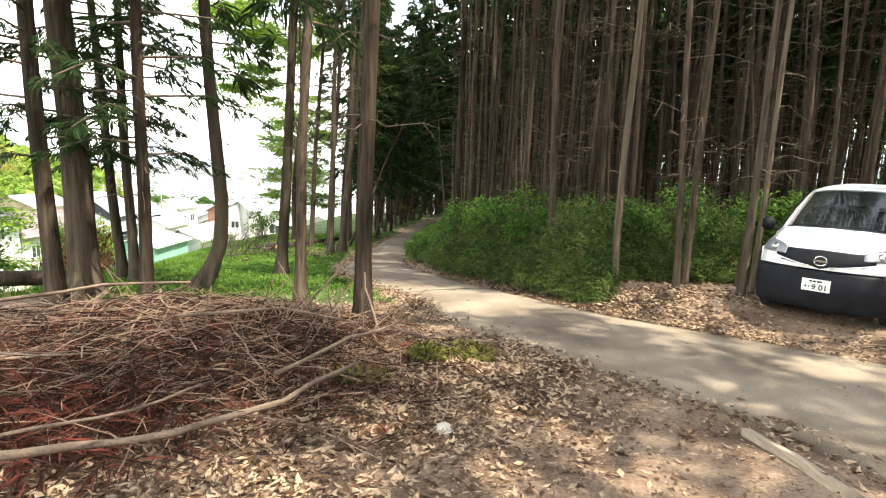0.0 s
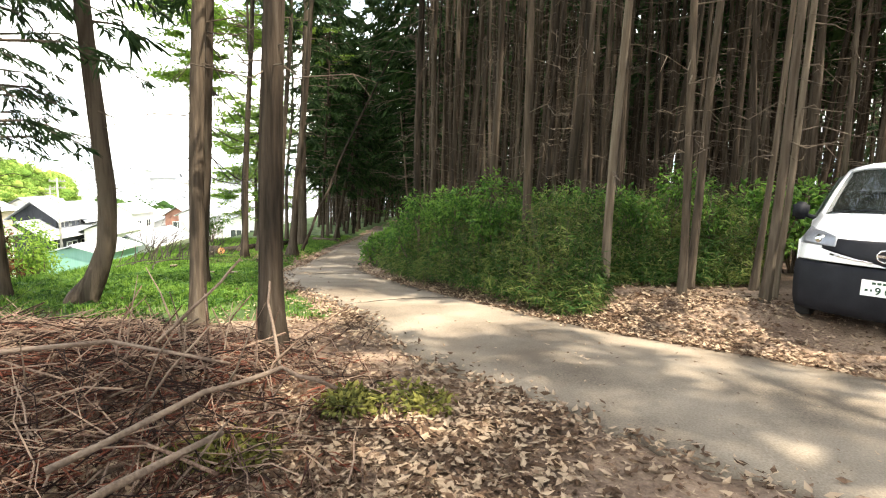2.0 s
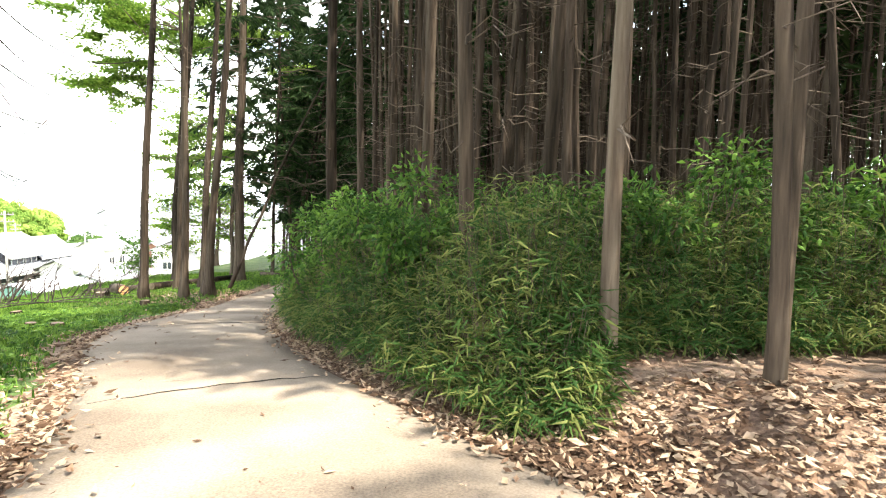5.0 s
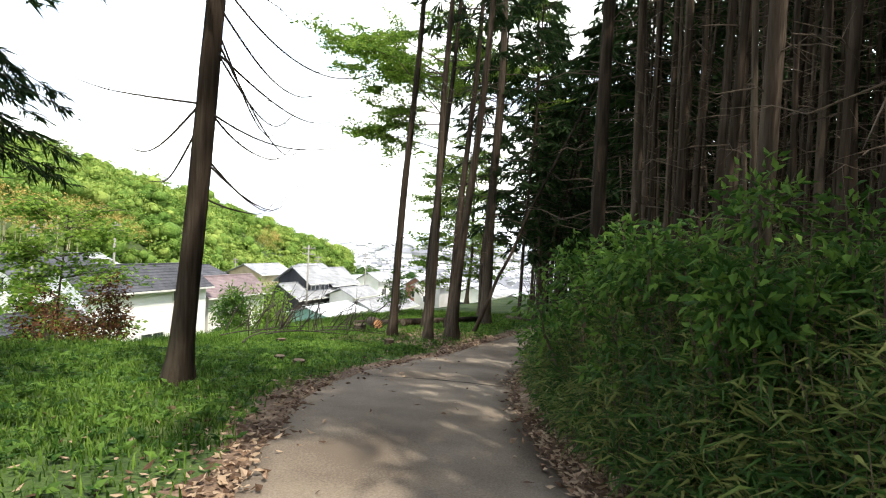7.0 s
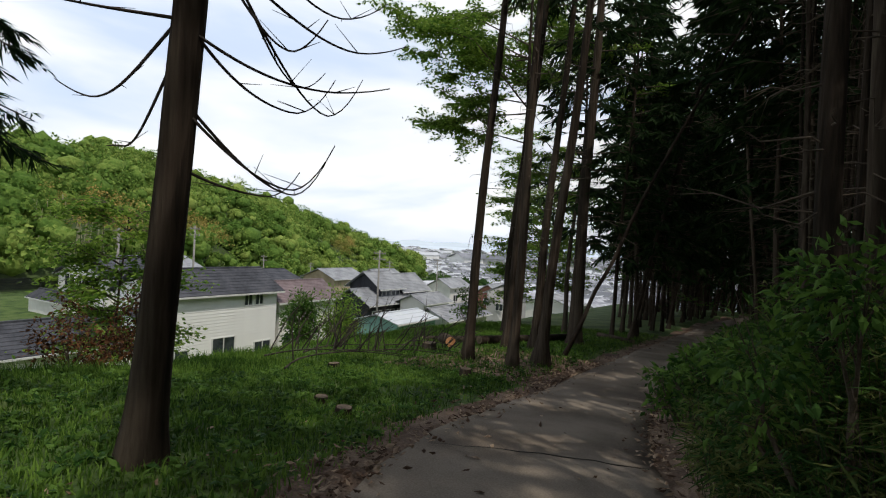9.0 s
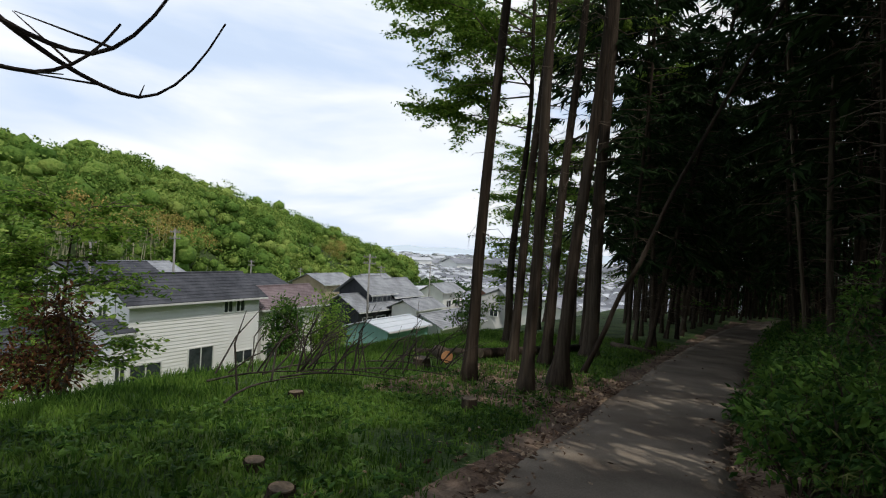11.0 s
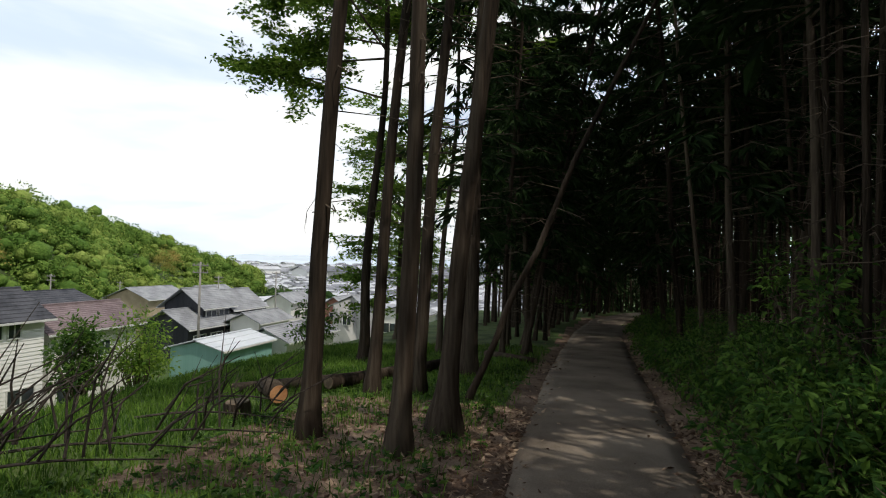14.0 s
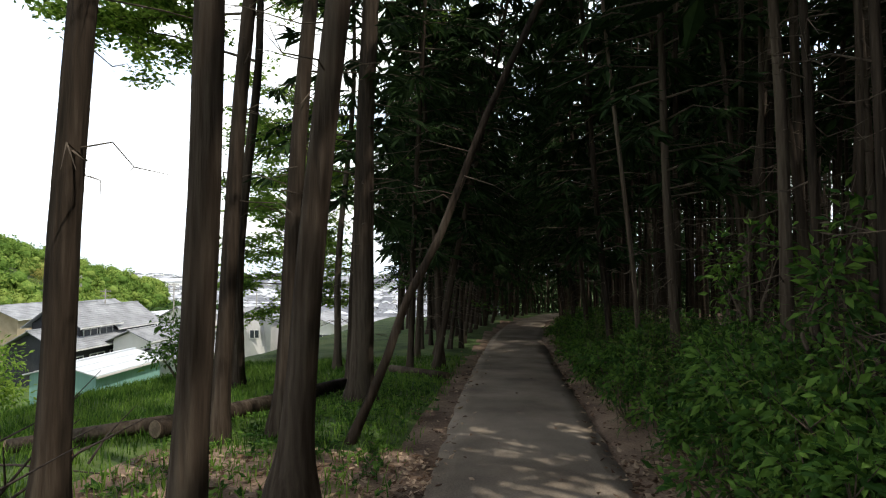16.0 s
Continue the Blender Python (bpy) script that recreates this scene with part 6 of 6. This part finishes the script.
def domes(name, places, mat, label):
    """The lumpy inner masses of far crowns."""
    V, F, k = [], [], 0
    for x, y, z, r, h in places:
        for _ in range(4):
            q = rnd(0.28, 0.48) * r
            c = np.array((x + rnd(-0.55, 0.55) * r, y + rnd(-0.55, 0.55) * r, z + rnd(0.35, 0.95) * h))
            bump = 1 + 0.22 * np.random.normal(0, 1, (len(ICO_V), 1)).clip(-1.3, 1.3) * 0.7
            V.append(c + ICO_V * bump * np.array((q, q, q * 0.85)))
            F.append(ICO_F + k)
            k += len(ICO_V)
    ob = soup(name, np.concatenate(V), np.concatenate(F), mat, None, label, "stuff")
    ob.data.polygons.foreach_set("use_smooth", [True] * len(ob.data.polygons))


def crowns(name, places, mat, label, per=90, dome=False):
    """Tree crowns as lumpy domes of leaf clumps with gaps and uneven rims."""
    P, D, L = [], [], []
    if dome:
        domes(name, places, mat, label)
    for x, y, z, r, h in places:
        lumps = [(Vector((rnd(-0.6, 0.6) * r, rnd(-0.6, 0.6) * r, rnd(0.35, 0.95) * h)), rnd(0.35, 0.62) * r) for _ in range(5)]
        for k in range(per):
            c, q = random.choice(lumps)
            d = rdir(-0.35, 1)
            q *= rnd(0.75, 1.12)
            P.append((x + c.x + d.x * q, y + c.y + d.y * q, z + c.z + d.z * q * 0.8))
            t = d.cross(rdir()).normalized() + d * 0.35
            D.append(tuple(t))
            L.append(r * rnd(0.08, 0.20))
    L = np.array(L)
    return leaf_mesh(name, np.array(P), np.array(D), L, L * 0.75, 0.2, mat, None, label, "stuff", spin=1.5, flat=True)


def hill_leaf(name, c1, c2, c3):
    return material(name, c1, c2, 0.05, 0.9, 0.8, 1.6, island=0.28, spec=0.1, translucent=0.25, c3=c3, bump_dist=0.6)


M_HILL = hill_leaf("hill_leaves", (0.085, 0.165, 0.03), (0.28, 0.36, 0.085), (0.16, 0.255, 0.05))
M_BAMBOO = hill_leaf("yellow_bamboo", (0.17, 0.18, 0.04), (0.50, 0.36, 0.12), (0.33, 0.28, 0.08))
spots = []
for k in range(1500):
    u, v = rnd(0, 8), rnd(0.0, 1.12)
    if (1.4 < u < 2.9 and v < 0.26 or 4.7 < u < 5.7 and 0.06 < v < 0.4) and random.random() < 0.8:
        continue
    p = hill_at(u, v)
    r = rnd(2.4, 4.6) if random.random() < 0.8 else rnd(4.6, 6.4)
    spots.append((p.x, p.y, p.z - 1, r, r * rnd(1.0, 1.5)))
crowns("hill_forest", spots, M_HILL, "spring-green mixed forest covering the hill", 270, True)
spots = []
for k in range(170):
    u, v = random.choice([(1.65, 0.12), (1.9, 0.1), (2.35, 0.1), (2.6, 0.1), (5.4, 0.3), (5.0, 0.2)])
    p = hill_at(u + rnd(-0.14, 0.14), max(0, v + rnd(-0.05, 0.06)))
    r = rnd(1.4, 2.4)
    spots.append((p.x + 6, p.y - 3, p.z + 3, r, r * 2.6))
crowns("bamboo_grove", spots, M_BAMBOO, "yellowing bamboo at the foot of the hill", 80)
cane = Heap()
for k in range(70):
    p = hill_at(rnd(1.3, 2.4), rnd(0.02, 0.12))
    cane.tube([p, p + Vector((rnd(-0.8, 0.8), rnd(-0.8, 0.8), rnd(6, 9)))], [0.09, 0.04], 5, False)
cane.make("bamboo_canes", material("bamboo_cane", (0.28, 0.26, 0.16), (0.45, 0.42, 0.28), 1, 0.6, 0, 10), kind="stuff", label="pale leaning bamboo canes")
spots = [(-72 + rnd(-9, 9), 132 + rnd(-12, 12), -14.5, rnd(2.6, 4.0), rnd(4, 6.5)) for _ in range(46)]
crowns("copse", spots, hill_leaf("copse_leaves", (0.02, 0.05, 0.014), (0.07, 0.12, 0.03), (0.04, 0.08, 0.02)), "dark green copse between the houses", 120, True)
spots = []
for k in range(420):
    y = rnd(140, 1500)
    x = -y * rnd(0.0, 0.9)
    spots.append((x, y, float(np.interp(y, VALE_Y, VALE_Z)) - 1, rnd(3, 8), rnd(3, 6)))
crowns("town_trees", spots, M_HILL, "scattered trees among the distant houses", 40)
for x, y, r, h, z, lab in [(-26.6, 36.7, 1.35, 5.4, -7.6, "clipped dark green tree beside the cream house"), (-27.3, 41.3, 1.9, 6.2, -8.6, "light green leafy tree beside the cream house"), (-22.6, 44.0, 1.4, 2.6, -8.7, "low leafy tree below the slope"), (-40.5, 50, 1.8, 4.6, -9, "narrow green tree by the old house"), (-18.5, 62, 1.8, 3.2, -9.3, "green garden tree beside a pale house")]:
    leafy_bush("garden_tree", 0, 0, r, r, h, 2800, 0.27, M_SPRING if "light" in lab else M_LEAF, lab, "tree", clumps=26, base=0).matrix_world = pose(x, y, z)
# far ranges; the haze before them is painted into their pale blue
M_RANGE = material("painted_haze_range", (0.58, 0.66, 0.74), (0.62, 0.70, 0.78), 0.001, 1.0, 0, 0.01, spec=0)
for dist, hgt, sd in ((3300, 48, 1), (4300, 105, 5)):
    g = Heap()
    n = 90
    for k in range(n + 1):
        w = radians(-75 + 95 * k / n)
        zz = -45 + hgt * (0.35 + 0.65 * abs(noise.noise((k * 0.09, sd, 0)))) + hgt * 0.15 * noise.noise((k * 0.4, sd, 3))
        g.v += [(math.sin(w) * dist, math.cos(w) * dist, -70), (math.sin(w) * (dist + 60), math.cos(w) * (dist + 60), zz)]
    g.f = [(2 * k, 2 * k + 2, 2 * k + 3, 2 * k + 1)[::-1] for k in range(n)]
    tagged(g.make("backdrop", M_RANGE, smooth=True), "hills on the horizon with pale haze painted into their colour", "hills", kind="structure")
